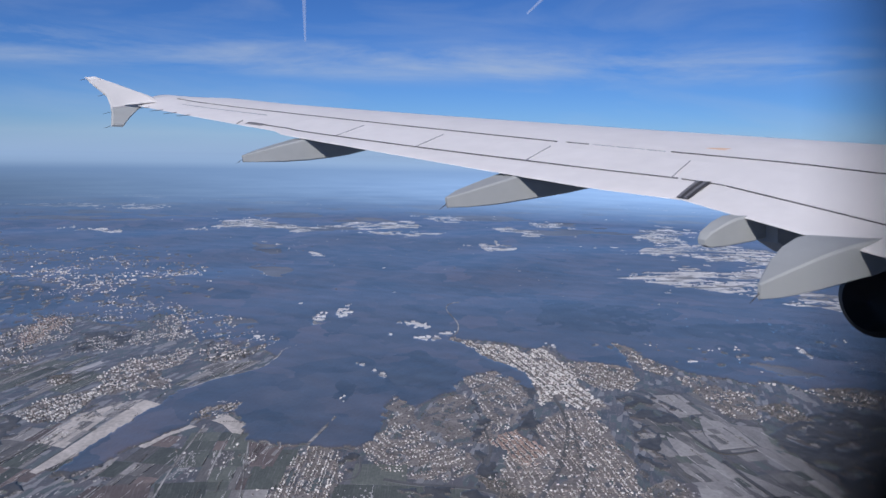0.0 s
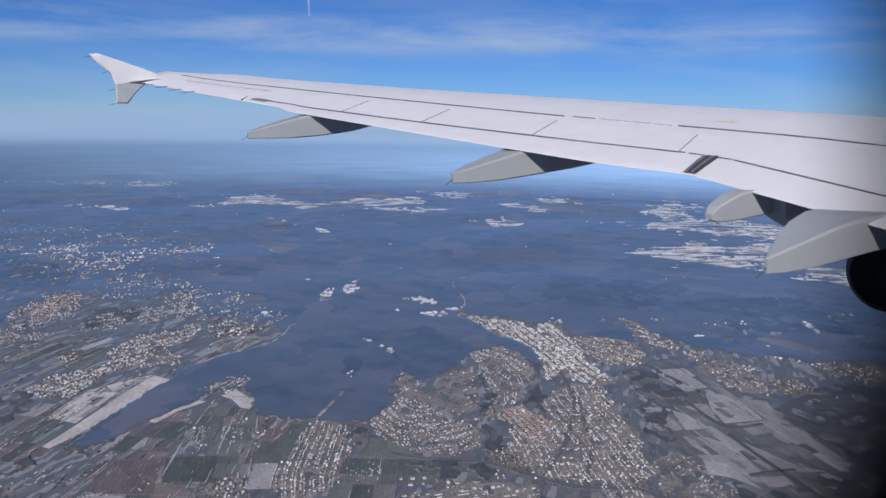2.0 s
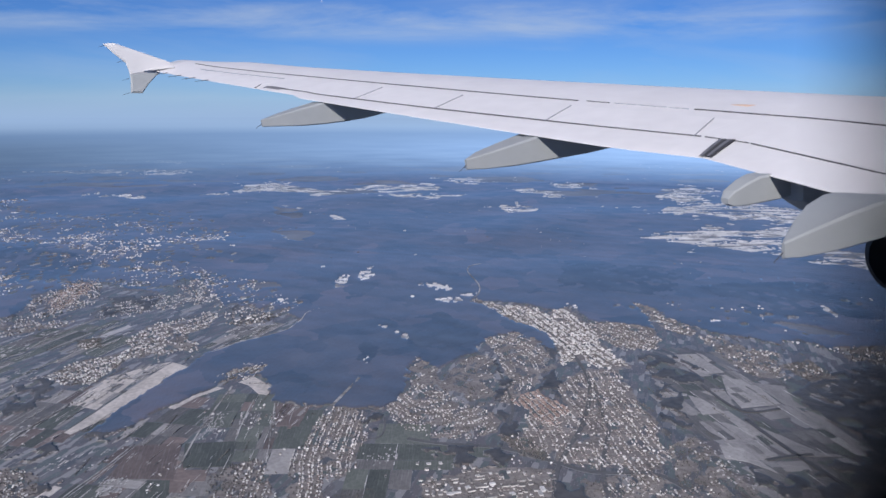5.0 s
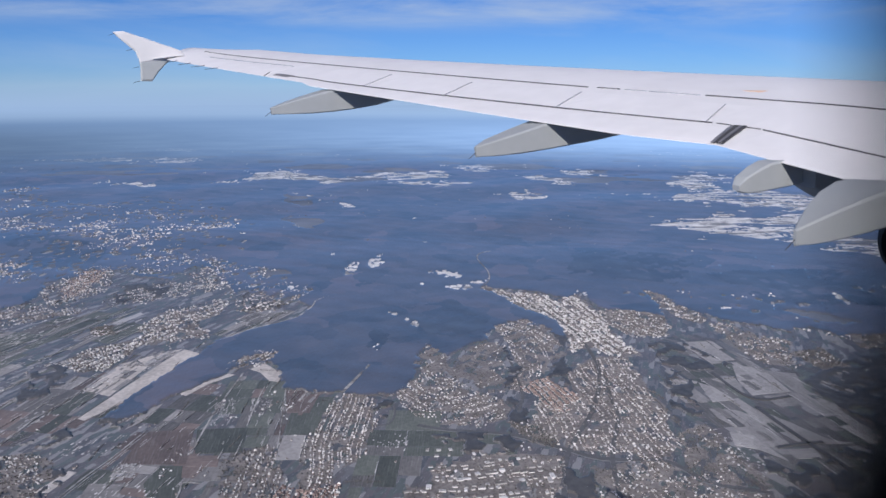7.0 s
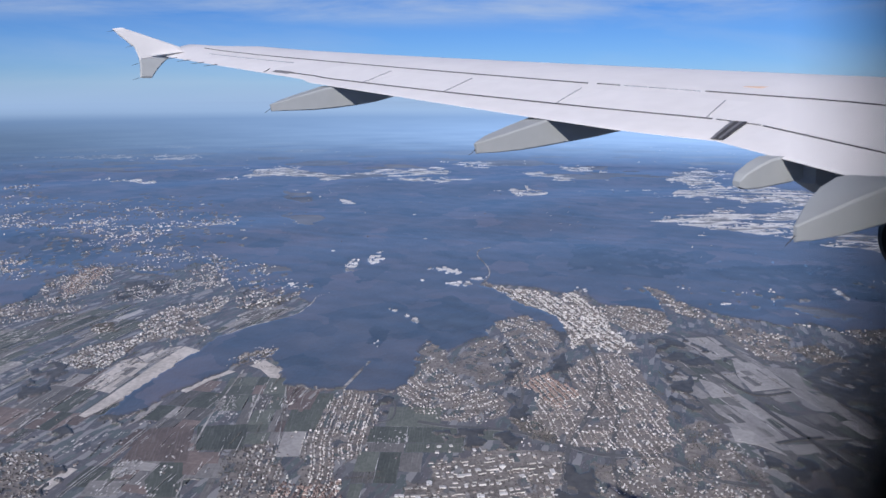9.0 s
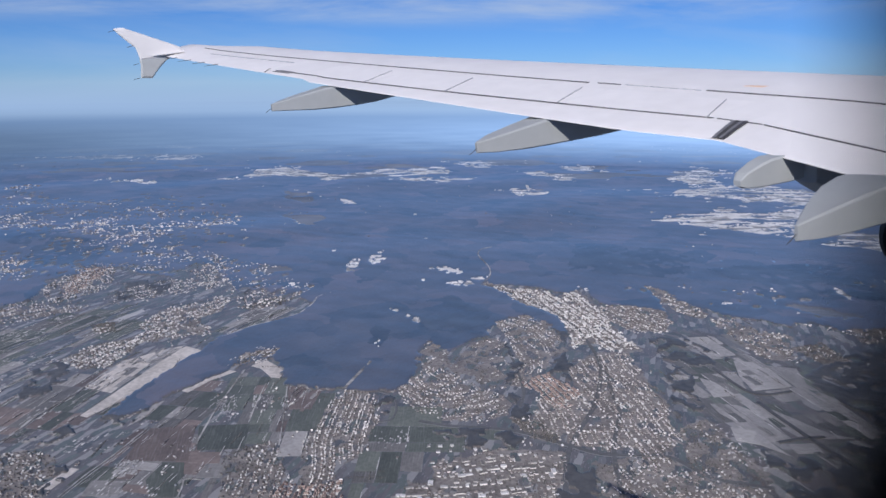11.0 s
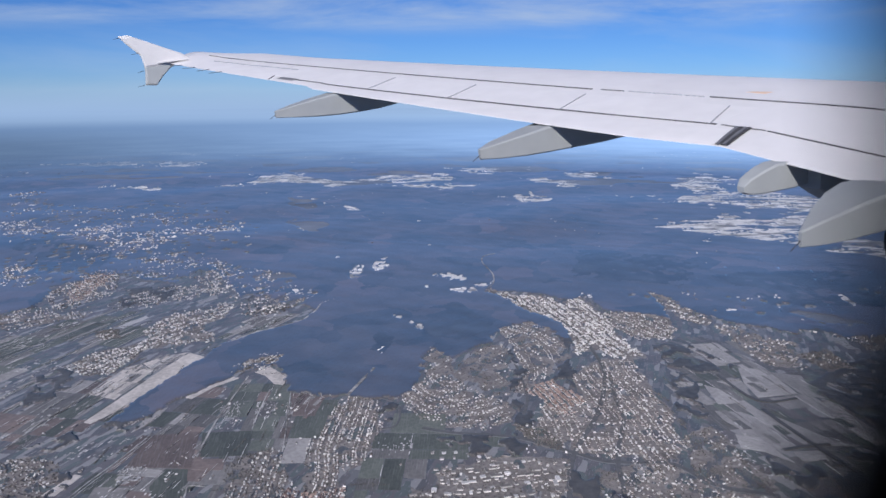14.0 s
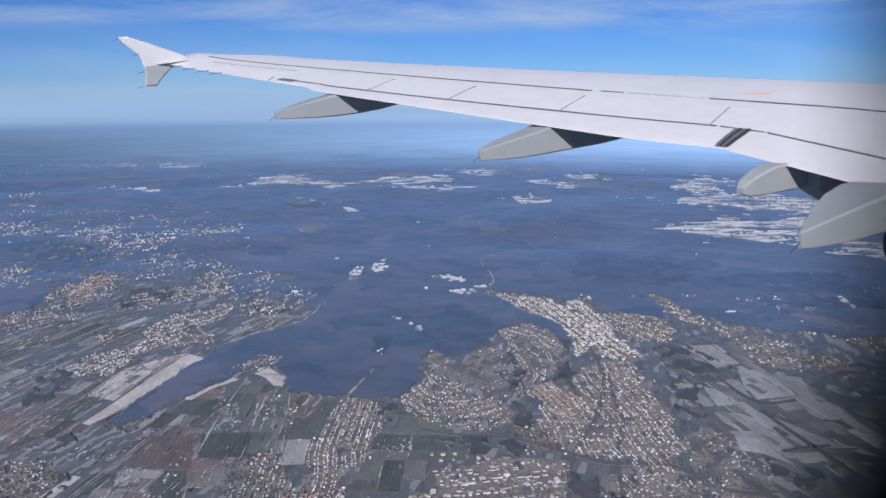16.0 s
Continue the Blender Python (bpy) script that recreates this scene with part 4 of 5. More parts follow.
# ---- farmland ----
def in_town(x, y):
    return any(inside(p, [x], [y])[0] for p in TOWNS.values())


FROST = []
FIELD_LABEL = {"brown": "brown ploughed field with bare earth", "green": "dull green winter crop field", "grey": "grey-brown stubble field", "dusted": "pale field dusted with thin snow", "frosty": "pale frosted field with thin snow", "pale": "pale grey stubble field touched by frost"}


def field(outline, kind, z=0.10, angle=None):
    """One parcel: a sheet a few centimetres thick with bevelled edges."""
    cx, cy = sum(p[0] for p in outline) / len(outline), sum(p[1] for p in outline) / len(outline)
    n = len(outline)
    if angle is None:
        sides = [(outline[k], outline[(k + 1) % n]) for k in range(n)]
        a, b = max(sides, key=lambda q: math.dist(*q))
        angle = math.degrees(math.atan2(b[1] - a[1], b[0] - a[0]))
    c, s = math.cos(radians(angle)), math.sin(radians(angle))
    local = [((x - cx) * c + (y - cy) * s, -(x - cx) * s + (y - cy) * c) for x, y in outline]
    turn = sum(local[k][0] * local[(k + 1) % n][1] - local[(k + 1) % n][0] * local[k][1] for k in range(n))
    if turn < 0:
        local.reverse()
    verts = [(x, y, -z) for x, y in local] + [(x * 0.985, y * 0.985, 0.0) for x, y in local]
    faces = [tuple(range(n, 2 * n))] + [(k, (k + 1) % n, n + (k + 1) % n, n + k) for k in range(n)]
    ob = mesh_object("field", verts, faces, FIELDS[kind])
    ob.matrix_world = pose(cx, cy, z, 0, 0, angle)
    return tagged(ob, FIELD_LABEL[kind], "field", "farm fields")


def parcels(poly, angle, wide, long, kinds, seed, fill=0.9, base=0.03, frost=5):
    """A patchwork of strips turned by angle inside an outline, in blocks of alike strips."""
    r = random.Random(seed)
    c, s = math.cos(radians(angle)), math.sin(radians(angle))
    us = [x * c + y * s for x, y in poly]
    vs = [-x * s + y * c for x, y in poly]
    u = min(us) - long * r.random()
    while u < max(us):
        l = long * r.uniform(0.6, 1.4)
        v = min(vs) - wide * r.random()
        while v < max(vs):
            w = wide * r.choice((0.45, 0.6, 0.8, 1.0, 1.5, 2.2))
            cut = l * r.choice((1.0, 1.0, 0.5, 0.35))
            for a0, a1 in ((0.0, cut), (cut, l)):
                if a1 - a0 < 1.0:
                    continue
                x, y = (u + (a0 + a1) / 2) * c - (v + w / 2) * s, (u + (a0 + a1) / 2) * s + (v + w / 2) * c
                if r.random() < fill and inside(poly, [x], [y])[0] and not in_town(x, y):
                    g = 0.1
                    quad = [(u + a0 + g, v + g), (u + a1 - g, v + g), (u + a1 - g + r.uniform(-0.4, 0.4), v + w - g), (u + a0 + g + r.uniform(-0.4, 0.4), v + w - g)]
                    for again in range(r.choice(range(frost + 1))):
                        e, k = r.choice((0.0, r.uniform(0.0, max(w - 0.3, 0.05)))), r.uniform(0.10, 0.38)
                        lo, hi = a0 + (a1 - a0) * r.uniform(0, 0.45), a0 + (a1 - a0) * r.uniform(0.55, 1)
                        FROST.append([(a * c - b * s, a * s + b * c) for a, b in ((u + lo, v + e), (u + hi, v + e), (u + hi, v + e + k * 0.5), (u + lo, v + e + k))])
                    field([(a * c - b * s, a * s + b * c) for a, b in quad], r.choice(kinds), base + 0.015 * r.random(), angle)
            v += w
        u += l


parcels([(-165.6, 215.0), (-142.1, 238.1), (-126.2, 248.7), (-119.5, 270.5), (-129.6, 273.2), (-142.6, 277.2), (-140.8, 308.0), (-129.3, 320.6), (-141.7, 301.3), (-150.9, 295.0), (-163.0, 277.3), (-190.8, 251.8)], 80, 3.4, 17, ["brown", "brown", "green", "grey", "pale", "brown"], 1, 0.9, 0.03, 7)
parcels([(-113.7, 197.7), (-104.3, 243.6), (-105.6, 268.8), (-90.6, 293.5), (-75.2, 197.5)], 79, 5.0, 16, ["brown", "brown", "grey", "green", "pale", "brown"], 2, 0.9, 0.03, 6)
parcels([(-75.2, 197.5), (-90.6, 293.5), (-65.4, 287.2), (-61.4, 276.8), (-42.0, 271.2), (-46.1, 248.8), (-46.7, 229.5), (-52.6, 225.6), (-60.1, 233.6), (-72.4, 225.7), (-66.8, 197.5)], 92, 5.5, 14, ["green", "green", "grey", "green", "brown", "pale"], 3)
parcels([(-28.1, 218.0), (-23.0, 244.2), (-16.8, 258.2), (0.3, 246.3), (24.6, 243.9), (15.6, 229.2), (-1.7, 225.4), (-10.3, 207.4), (-26.6, 197.3)], 88, 9.0, 20, ["green", "green", "green", "grey"], 7, 0.95, 0.03, 1)
parcels([(-197.4, 261.5), (-176.6, 277.3), (-170.9, 292.0), (-166.6, 304.7), (-169.1, 333.7), (-147.0, 345.8), (-156.6, 377.8), (-185.3, 388.1), (-209.3, 363.7), (-216.5, 346.1), (-239.2, 322.6)], 72, 3.4, 26, ["green", "green", "grey", "green", "pale", "green"], 4, 0.85, 0.03, 6)
parcels([(101.5, 328.6), (139.1, 336.3), (155.2, 306.7), (150.0, 275.9), (152.7, 239.0), (133.3, 206.8), (114.2, 203.6), (113.4, 224.9), (101.2, 248.2), (95.6, 276.1)], -78, 5.0, 20, ["grey", "grey", "pale", "grey", "green"], 5, 0.75, 0.03, 1)
parcels([(-108.6, 333.4), (-94.1, 356.8), (-73.8, 387.6), (-80.0, 387.7), (-103.0, 380.6), (-112.9, 372.7)], 66, 2.6, 24, ["green", "grey", "pale", "grey"], 6, 0.8)
field([(-118.9, 326.5), (-109.6, 320.5), (-114.6, 306.5), (-116.9, 292.3), (-120.0, 272.7), (-130.3, 251.0), (-133.5, 252.4), (-129.6, 273.2), (-125.3, 298.0), (-122.1, 314.8)], "dusted", 0.060)
field([(-143.1, 278.3), (-140.8, 308.0), (-136.2, 312.1), (-127.5, 303.9), (-130.7, 273.2)], "dusted", 0.062)
field([(-135.2, 312.8), (-128.8, 320.6), (-119.6, 327.3), (-122.8, 315.5), (-127.5, 303.9)], "dusted", 0.064)
field([(-103.5, 275.3), (-98.2, 287.4), (-91.6, 297.2), (-86.8, 295.3), (-94.9, 285.6), (-100.5, 273.1)], "dusted", 0.066)
field([(-82.4, 301.7), (-77.3, 308.4), (-67.4, 297.1), (-66.5, 287.3), (-70.8, 288.5), (-76.8, 297.8)], "dusted", 0.068)
field([(-62.4, 281.9), (-47.4, 277.3), (-48.8, 257.4), (-58.0, 258.9)], "brown", 0.070)
field([(-112.4, 243.7), (-111.5, 260.1), (-106.9, 266.2), (-107.8, 252.8)], "pale", 0.072)
field([(-122.4, 202.1), (-118.0, 202.1), (-115.2, 214.1), (-118.2, 215.1)], "dusted", 0.074)
field([(-104.0, 219.0), (-103.4, 242.3), (-87.8, 244.9), (-82.4, 218.9)], "brown", 0.076)
field([(-83.2, 224.9), (-72.9, 224.9), (-71.6, 217.4), (-81.7, 217.5)], "brown", 0.078)
field([(-86.7, 244.0), (-68.9, 245.7), (-66.2, 227.2), (-81.7, 226.1)], "green", 0.080)
field([(-108.1, 207.2), (-97.1, 206.8), (-96.1, 198.8), (-107.3, 198.3)], "pale", 0.082)
field([(-91.5, 207.1), (-90.3, 218.2), (-83.0, 218.2), (-77.2, 197.5), (-86.6, 197.6)], "green", 0.084)
field([(113.8, 335.6), (128.5, 337.2), (132.9, 312.3), (123.5, 310.3), (117.2, 324.0)], "pale", 0.086)
field([(129.0, 306.1), (140.3, 302.7), (141.9, 277.0), (124.3, 273.2), (124.7, 288.8)], "pale", 0.088)
field([(140.6, 300.1), (152.5, 296.2), (148.5, 279.3), (150.8, 272.0), (143.0, 276.5)], "pale", 0.090)
field([(113.8, 290.1), (124.9, 293.1), (122.3, 274.9), (117.6, 285.3)], "pale", 0.092)
field([(107.3, 286.5), (111.9, 282.3), (115.9, 268.9), (106.3, 266.9)], "pale", 0.094)
field([(101.3, 278.4), (104.6, 276.1), (104.5, 266.9), (101.5, 266.3)], "pale", 0.096)
field([(102.7, 261.2), (112.5, 260.1), (118.8, 252.8), (120.7, 230.8), (106.6, 230.4), (106.4, 245.8), (103.3, 252.8)], "pale", 0.098)
field([(120.4, 261.6), (128.6, 248.5), (136.1, 235.2), (146.3, 232.3), (128.8, 232.4), (124.0, 238.7), (121.5, 248.5)], "pale", 0.100)
field([(103.1, 241.8), (110.2, 239.2), (114.8, 220.7), (108.3, 228.4), (101.3, 231.7)], "pale", 0.102)
field([(117.8, 228.8), (127.2, 229.5), (126.7, 222.5), (117.8, 222.2)], "pale", 0.104)
field([(129.7, 228.7), (132.9, 226.7), (135.8, 215.1), (130.9, 218.7)], "grey", 0.106)
field([(118.7, 213.4), (122.1, 212.3), (124.0, 204.9), (117.4, 206.5)], "grey", 0.108)
field([(147.3, 270.4), (151.3, 268.8), (154.7, 241.2), (150.1, 243.4)], "pale", 0.110)
field([(188.0, 346.9), (193.7, 344.3), (194.4, 325.9), (189.7, 329.0)], "frosty", 0.112)
field([(129.1, 338.8), (131.5, 336.4), (132.8, 326.9), (130.4, 326.2)], "pale", 0.114)
field([(95.0, 290.8), (107.5, 287.7), (106.4, 285.3), (95.2, 288.4)], "pale", 0.116)
field([(-142.2, 408), (-135.9, 425), (-133.0, 418), (-139.0, 408)], "frosty", 0.118)
field([(-169.3, 365.4), (-162.0, 383.9), (-159.0, 380.8), (-165.2, 362.6)], "frosty", 0.120)
field([(-173.7, 326.8), (-168.7, 345.9), (-165.9, 343.4), (-170.4, 325.2)], "pale", 0.122)
field([(-104.0, 384.7), (-86.9, 390.8), (-84.1, 384.6), (-93.9, 380.6)], "frosty", 0.124)

# strips within the large frosted fields
parcels([(-143.1, 278.3), (-140.8, 308.0), (-128.8, 320.6), (-119.6, 327.3), (-125.3, 298.0), (-130.7, 273.2)], 80, 1.2, 9, ["pale", "frosty", "pale", "grey"], 11, 0.45, 0.14)
parcels([(129.0, 305.5), (139.5, 302.1), (141.7, 277.6), (124.6, 273.8)], -78, 1.5, 12, ["pale", "grey", "grey"], 13, 0.3, 0.14, 1)
parcels([(103.5, 259.2), (112.1, 259.1), (118.4, 251.8), (119.3, 231.6), (107.5, 231.2), (106.9, 245.8)], -78, 1.5, 14, ["pale", "grey", "grey"], 14, 0.3, 0.14, 1)
parcels([(-60.5, 280.2), (-48.5, 276.8), (-49.6, 258.4), (-57.1, 259.9)], 77, 0.8, 9, ["brown", "pale", "brown"], 15, 0.5, 0.14)
parcels([(-102.5, 208.5), (-105.0, 218.3), (-97.5, 220.1), (-95.7, 211.2)], 85, 0.9, 4, ["pale", "grey", "frosty"], 16, 0.8, 0.14)



def beds(poly, angle, long, wide, share, seed):
    """Small frosted garden beds in rows inside an outline."""
    r = random.Random(seed)
    c, s = math.cos(radians(angle)), math.sin(radians(angle))
    us, vs = [x * c + y * s for x, y in poly], [-x * s + y * c for x, y in poly]
    u = min(us)
    while u < max(us):
        v = min(vs)
        while v < max(vs):
            x, y = u * c - v * s, u * s + v * c
            if r.random() < share and inside(poly, [x], [y])[0]:
                l, w = long * r.uniform(0.3, 0.95), wide * r.uniform(0.2, 0.75)
                FROST.append([(a * c - b * s, a * s + b * c) for a, b in ((u, v), (u + l, v), (u + l, v + w), (u, v + w))])
            v += wide
        u += long


beds([(-102.2, 207.8), (-105.7, 219.0), (-97.2, 220.5), (-94.4, 210.5)], 85, 1.6, 0.6, 0.55, 1)
beds([(-82.8, 245.8), (-86.4, 263.5), (-83.2, 271.4), (-78.1, 268.7), (-74.6, 245.7)], 92, 1.4, 0.7, 0.4, 2)
beds([(-69.8, 248.9), (-73.6, 271.4), (-68.2, 274.1), (-64.0, 248.9)], 92, 1.4, 0.8, 0.3, 3)
beds([(-128.0, 225.9), (-125.2, 236.0), (-105.4, 240.1), (-105.1, 229.7), (-116.4, 221.3)], 79, 1.8, 0.9, 0.3, 4)
beds([(-156.2, 249.3), (-154.5, 261.3), (-144.5, 271.7), (-137.5, 266.3), (-143.9, 249.2)], 80, 2.0, 0.9, 0.25, 5)
beds([(-126.0, 250.5), (-122.7, 257.2), (-114.6, 263.7), (-110.9, 258.6), (-115.1, 246.8)], 75, 1.8, 1.2, 0.4, 6)
beds([(-194.5, 308.2), (-185.2, 318.7), (-167.1, 308.1), (-170.9, 292.0), (-176.6, 277.3)], 72, 2.6, 1.1, 0.3, 7)
beds([(-221.5, 354.7), (-208.8, 368.4), (-190.5, 373.1), (-195.4, 337.8), (-204.9, 326.1)], 68, 3.0, 1.4, 0.3, 8)
beds([(-107.0, 372.7), (-80.0, 387.7), (-83.1, 372.6), (-99.2, 354.2)], 64, 3.0, 1.4, 0.3, 9)
beds([(97.0, 248.2), (105.6, 228.8), (112.0, 213.8), (111.5, 205.3), (97.9, 210.4), (94.5, 224.9)], -78, 1.6, 0.9, 0.25, 10)
beds([(-23.5, 237.6), (-9.8, 241.9), (-11.3, 229.3), (-21.5, 225.5)], 88, 1.6, 0.9, 0.3, 11)
beds([(-105.3, 197.6), (-105.8, 207.9), (-95.0, 209.5), (-80.2, 197.5)], 80, 1.8, 0.8, 0.3, 12)
verts = [(x, y, 0.165) for quad in FROST for x, y in quad]
tagged(mesh_object("frost_strips", verts, [(4 * k, 4 * k + 1, 4 * k + 2, 4 * k + 3) for k in range(len(FROST))], FROSTED), "narrow pale frosty strips along field edges", "frost", kind="stuff")


# ---- roads ----
def road(line, width, mat, z):
    """A raised ribbon along a line of places."""
    verts, faces = [], []
    pts = [Vector(p) for p in line]
    smooth = []
    for k in range(len(pts) - 1):
        a, b = pts[max(k - 1, 0)], pts[min(k + 2, len(pts) - 1)]
        for i in range(8):
            t = i / 8
            smooth.append(0.5 * (2 * pts[k] + (pts[k + 1] - a) * t + (2 * a - 5 * pts[k] + 4 * pts[k + 1] - b) * t * t + (3 * pts[k] - a - 3 * pts[k + 1] + b) * t ** 3))
    smooth.append(pts[-1])
    for k, p in enumerate(smooth):
        d = (smooth[min(k + 1, len(smooth) - 1)] - smooth[max(k - 1, 0)]).normalized()
        n = Vector((-d.y, d.x)) * width / 2
        h = float(relief(p.x, p.y))
        verts += [(p.x + n.x, p.y + n.y, h), (p.x + n.x * 0.9, p.y + n.y * 0.9, h + z), (p.x - n.x * 0.9, p.y - n.y * 0.9, h + z), (p.x - n.x, p.y - n.y, h)]
    for k in range(len(smooth) - 1):
        faces += [(4 * k + j, 4 * k + j + 1, 4 * k + j + 5, 4 * k + j + 4) for j in range(3)]
    label = "narrow pale country road through winter land" if mat == TRACK else "grey asphalt road through the town"
    return tagged(mesh_object("road", verts, faces, mat), label, "road", kind="structure")


road([(-151.8, 228.0), (-149.8, 236.1), (-149.2, 253.5), (-145.0, 272.8), (-140.8, 308.0), (-137.1, 320.7)], 0.7, TRACK, 0.18)
road([(-113.7, 197.7), (-111.4, 210.6), (-108.1, 223.5), (-104.3, 243.6)], 0.5, TRACK, 0.18)
road([(-112.7, 197.7), (-110.2, 210.2), (-106.9, 223.1), (-103.2, 242.7)], 0.35, TRACK, 0.18)
road([(-82.7, 225.7), (-83.8, 237.9), (-84.6, 261.0), (-83.9, 297.2)], 0.7, TRACK, 0.18)
road([(-70.1, 250.3), (-71.2, 274.1), (-71.3, 282.6)], 0.5, TRACK, 0.18)
road([(-54.9, 229.5), (-57.9, 251.2), (-62.3, 280.2)], 0.5, TRACK, 0.18)
road([(-78.2, 197.5), (-78.7, 202.8), (-79.3, 207.7), (-74.1, 207.4)], 0.6, TRACK, 0.18)
road([(-62.1, 280.2), (-47.4, 277.3), (-31.3, 275.6), (-19.7, 270.1), (-16.8, 258.2), (-18.3, 248.7), (-23.2, 246.4)], 0.8, ROAD, 0.18)
road([(-38.6, 276.1), (-35.1, 289.5), (-30.7, 305.5)], 1.5, TRACK, 0.6)
road([(37.0, 197.0), (42.7, 225.2), (58.3, 260.4), (68.0, 294.0), (69.9, 317.6), (66.6, 357.9), (56.2, 387.1), (40.1, 415), (24.8, 436)], 1.9, ROAD, 0.18)
road([(53.8, 196.9), (57.7, 225.1), (66.8, 255.4), (67.5, 270.7), (71.3, 300.4)], 1.7, ROAD, 0.18)
road([(-7.9, 247.2), (4.3, 243.1), (25.2, 239.6), (42.4, 229.1), (54.2, 222.1), (74.3, 220.5), (84.3, 207.0), (100.9, 201.1)], 2.2, ROAD, 0.175)
road([(27.0, 248.5), (32.6, 270.9), (32.7, 294.2), (30.6, 325.1)], 1.2, ROAD, 0.18)
road([(37.7, 536), (29.6, 527), (26.9, 507), (32.0, 474), (31.3, 451), (26.9, 437)], 0.7, TRACK, 0.7)
road([(-108.9, 331.9), (-102.0, 343.9), (-93.9, 356.0), (-77.1, 372.6), (-71.3, 390.8), (-70.0, 406), (-64.3, 415)], 0.9, TRACK, 0.5)
road([(-209.0, 333.1), (-195.4, 337.8), (-194.0, 356.4), (-189.3, 377.0)], 0.7, TRACK, 0.18)
road([(-173.0, 325.3), (-167.9, 345.9), (-156.1, 354.5)], 0.6, TRACK, 0.18)
road([(121.5, 262.1), (123.8, 248.1), (127.6, 230.7), (133.1, 209.5)], 1.6, COPSE, 0.5)
road([(114.5, 229.6), (122.4, 232.0), (132.5, 233.6)], 1.4, COPSE, 0.5)
road([(116.7, 297.0), (122.8, 270.5), (139.1, 272.1)], 1.2, COPSE, 0.5)

# ---- houses ----
WALLS = [(-0.5, -0.4, 0), (0.5, -0.4, 0), (0.5, 0.4, 0), (-0.5, 0.4, 0), (-0.5, -0.4, 0.5), (0.5, -0.4, 0.5), (0.5, 0.4, 0.5), (-0.5, 0.4, 0.5), (-0.5, 0, 0.88), (0.5, 0, 0.88)]
WALL_FACES = [(0, 1, 5, 4), (2, 3, 7, 6), (1, 2, 6, 9, 5), (3, 0, 4, 8, 7)]
ROOF_V = [(-0.58, -0.5, 0.43), (0.58, -0.5, 0.43), (0.58, 0, 0.93), (-0.58, 0, 0.93), (0.58, 0.5, 0.43), (-0.58, 0.5, 0.43), (-0.58, -0.5, 0.37), (0.58, -0.5, 0.37), (0.58, 0.5, 0.37), (-0.58, 0.5, 0.37)]
ROOF_FACES = [(0, 1, 2, 3), (3, 2, 4, 5), (6, 7, 1, 0), (5, 4, 8, 9), (6, 0, 3, 5, 9), (1, 7, 8, 4, 2)]


def house_spots(poly, angle, step, row, keep_share, seed, bend=0.0, gaps=-0.28):
    """Places of houses along bent rows inside an outline: x, y, turn."""
    r = random.Random(seed)
    c, s = math.cos(radians(angle)), math.sin(radians(angle))
    us = [x * c + y * s for x, y in poly]
    vs = [-x * s + y * c for x, y in poly]
    spots, v, odd = [], min(vs) - 2 * bend, 0
    while v < max(vs) + 2 * bend:
        u = min(us) - step * r.random()
        while u < max(us):
            wave = 2.0 * bend * noise.noise((u * 0.03, v * 0.012, seed))
            a, b = u + r.uniform(-0.3, 0.3) * step, v + wave + r.uniform(-0.13, 0.13) * row
            x, y = a * c - b * s, a * s + b * c
            thin = noise.noise((x * 0.05, y * 0.03, seed)) > gaps - 0.1 and noise.noise((x * 0.13, y * 0.10, seed + 4)) > gaps
            ex, ey = x + 5 * noise.noise((x * 0.11, y * 0.11, 3.3)), y + 8 * noise.noise((x * 0.10, y * 0.10, 8.1))
            if r.random() < keep_share and thin and inside(poly, [ex], [ey])[0]:
                lean = math.atan(2.0 * bend * (noise.noise(((u + 1) * 0.03, v * 0.012, seed)) - noise.noise((u * 0.03, v * 0.012, seed))))
                spots.append((x, y, radians(angle) + lean + (math.pi / 2 if r.random() < 0.35 else 0) + r.uniform(-0.12, 0.12)))
            u += step
        odd += 1
        v += row * (0.7 if odd % 2 else 1.3)
    return spots


def town_mesh(name, spots, size, pale, seed, label):
    """All the houses of a far town in one mesh: walls and roofs."""
    r = np.random.default_rng(seed)
    n = len(spots)
    if not n:
        return
    at = np.array(spots)
    base = np.array(WALLS + ROOF_V)
    nb = len(base)
    sx, sy, sz = size * r.uniform(0.75, 1.5, n), size * r.uniform(0.7, 1.15, n), size * r.uniform(0.75, 1.25, n)
    lx, ly = base[None, :, 0] * sx[:, None], base[None, :, 1] * sy[:, None]
    c, s = np.cos(at[:, 2])[:, None], np.sin(at[:, 2])[:, None]
    verts = np.stack([at[:, 0, None] + lx * c - ly * s, at[:, 1, None] + lx * s + ly * c, base[None, :, 2] * sz[:, None] + relief(at[:, 0], at[:, 1])[:, None]], -1).reshape(-1, 3)
    faces, mats = [], []
    light = r.random(n) < pale
    for k in range(n):
        o = k * nb
        faces += [[o + i for i in f] for f in WALL_FACES] + [[o + 10 + i for i in f] for f in ROOF_FACES]
        mats += [0] * 4 + [2 if light[k] else 1] * 6
    ob = mesh_object(name, verts, faces, (WALL, ROOF, PALE_ROOF))
    ob.data.polygons.foreach_set("material_index", mats)
    return tagged(ob, label, "houses", kind="stuff")


def house(roof_mat, label):
    """One small gabled house, walls and roof."""
    ob = new("house")
    mesh_object("wall", WALLS, WALL_FACES, WALL_ONE, ob)
    mesh_object("roof", ROOF_V, ROOF_FACES, roof_mat, ob)
    return tagged(ob, label, "house", "village houses")


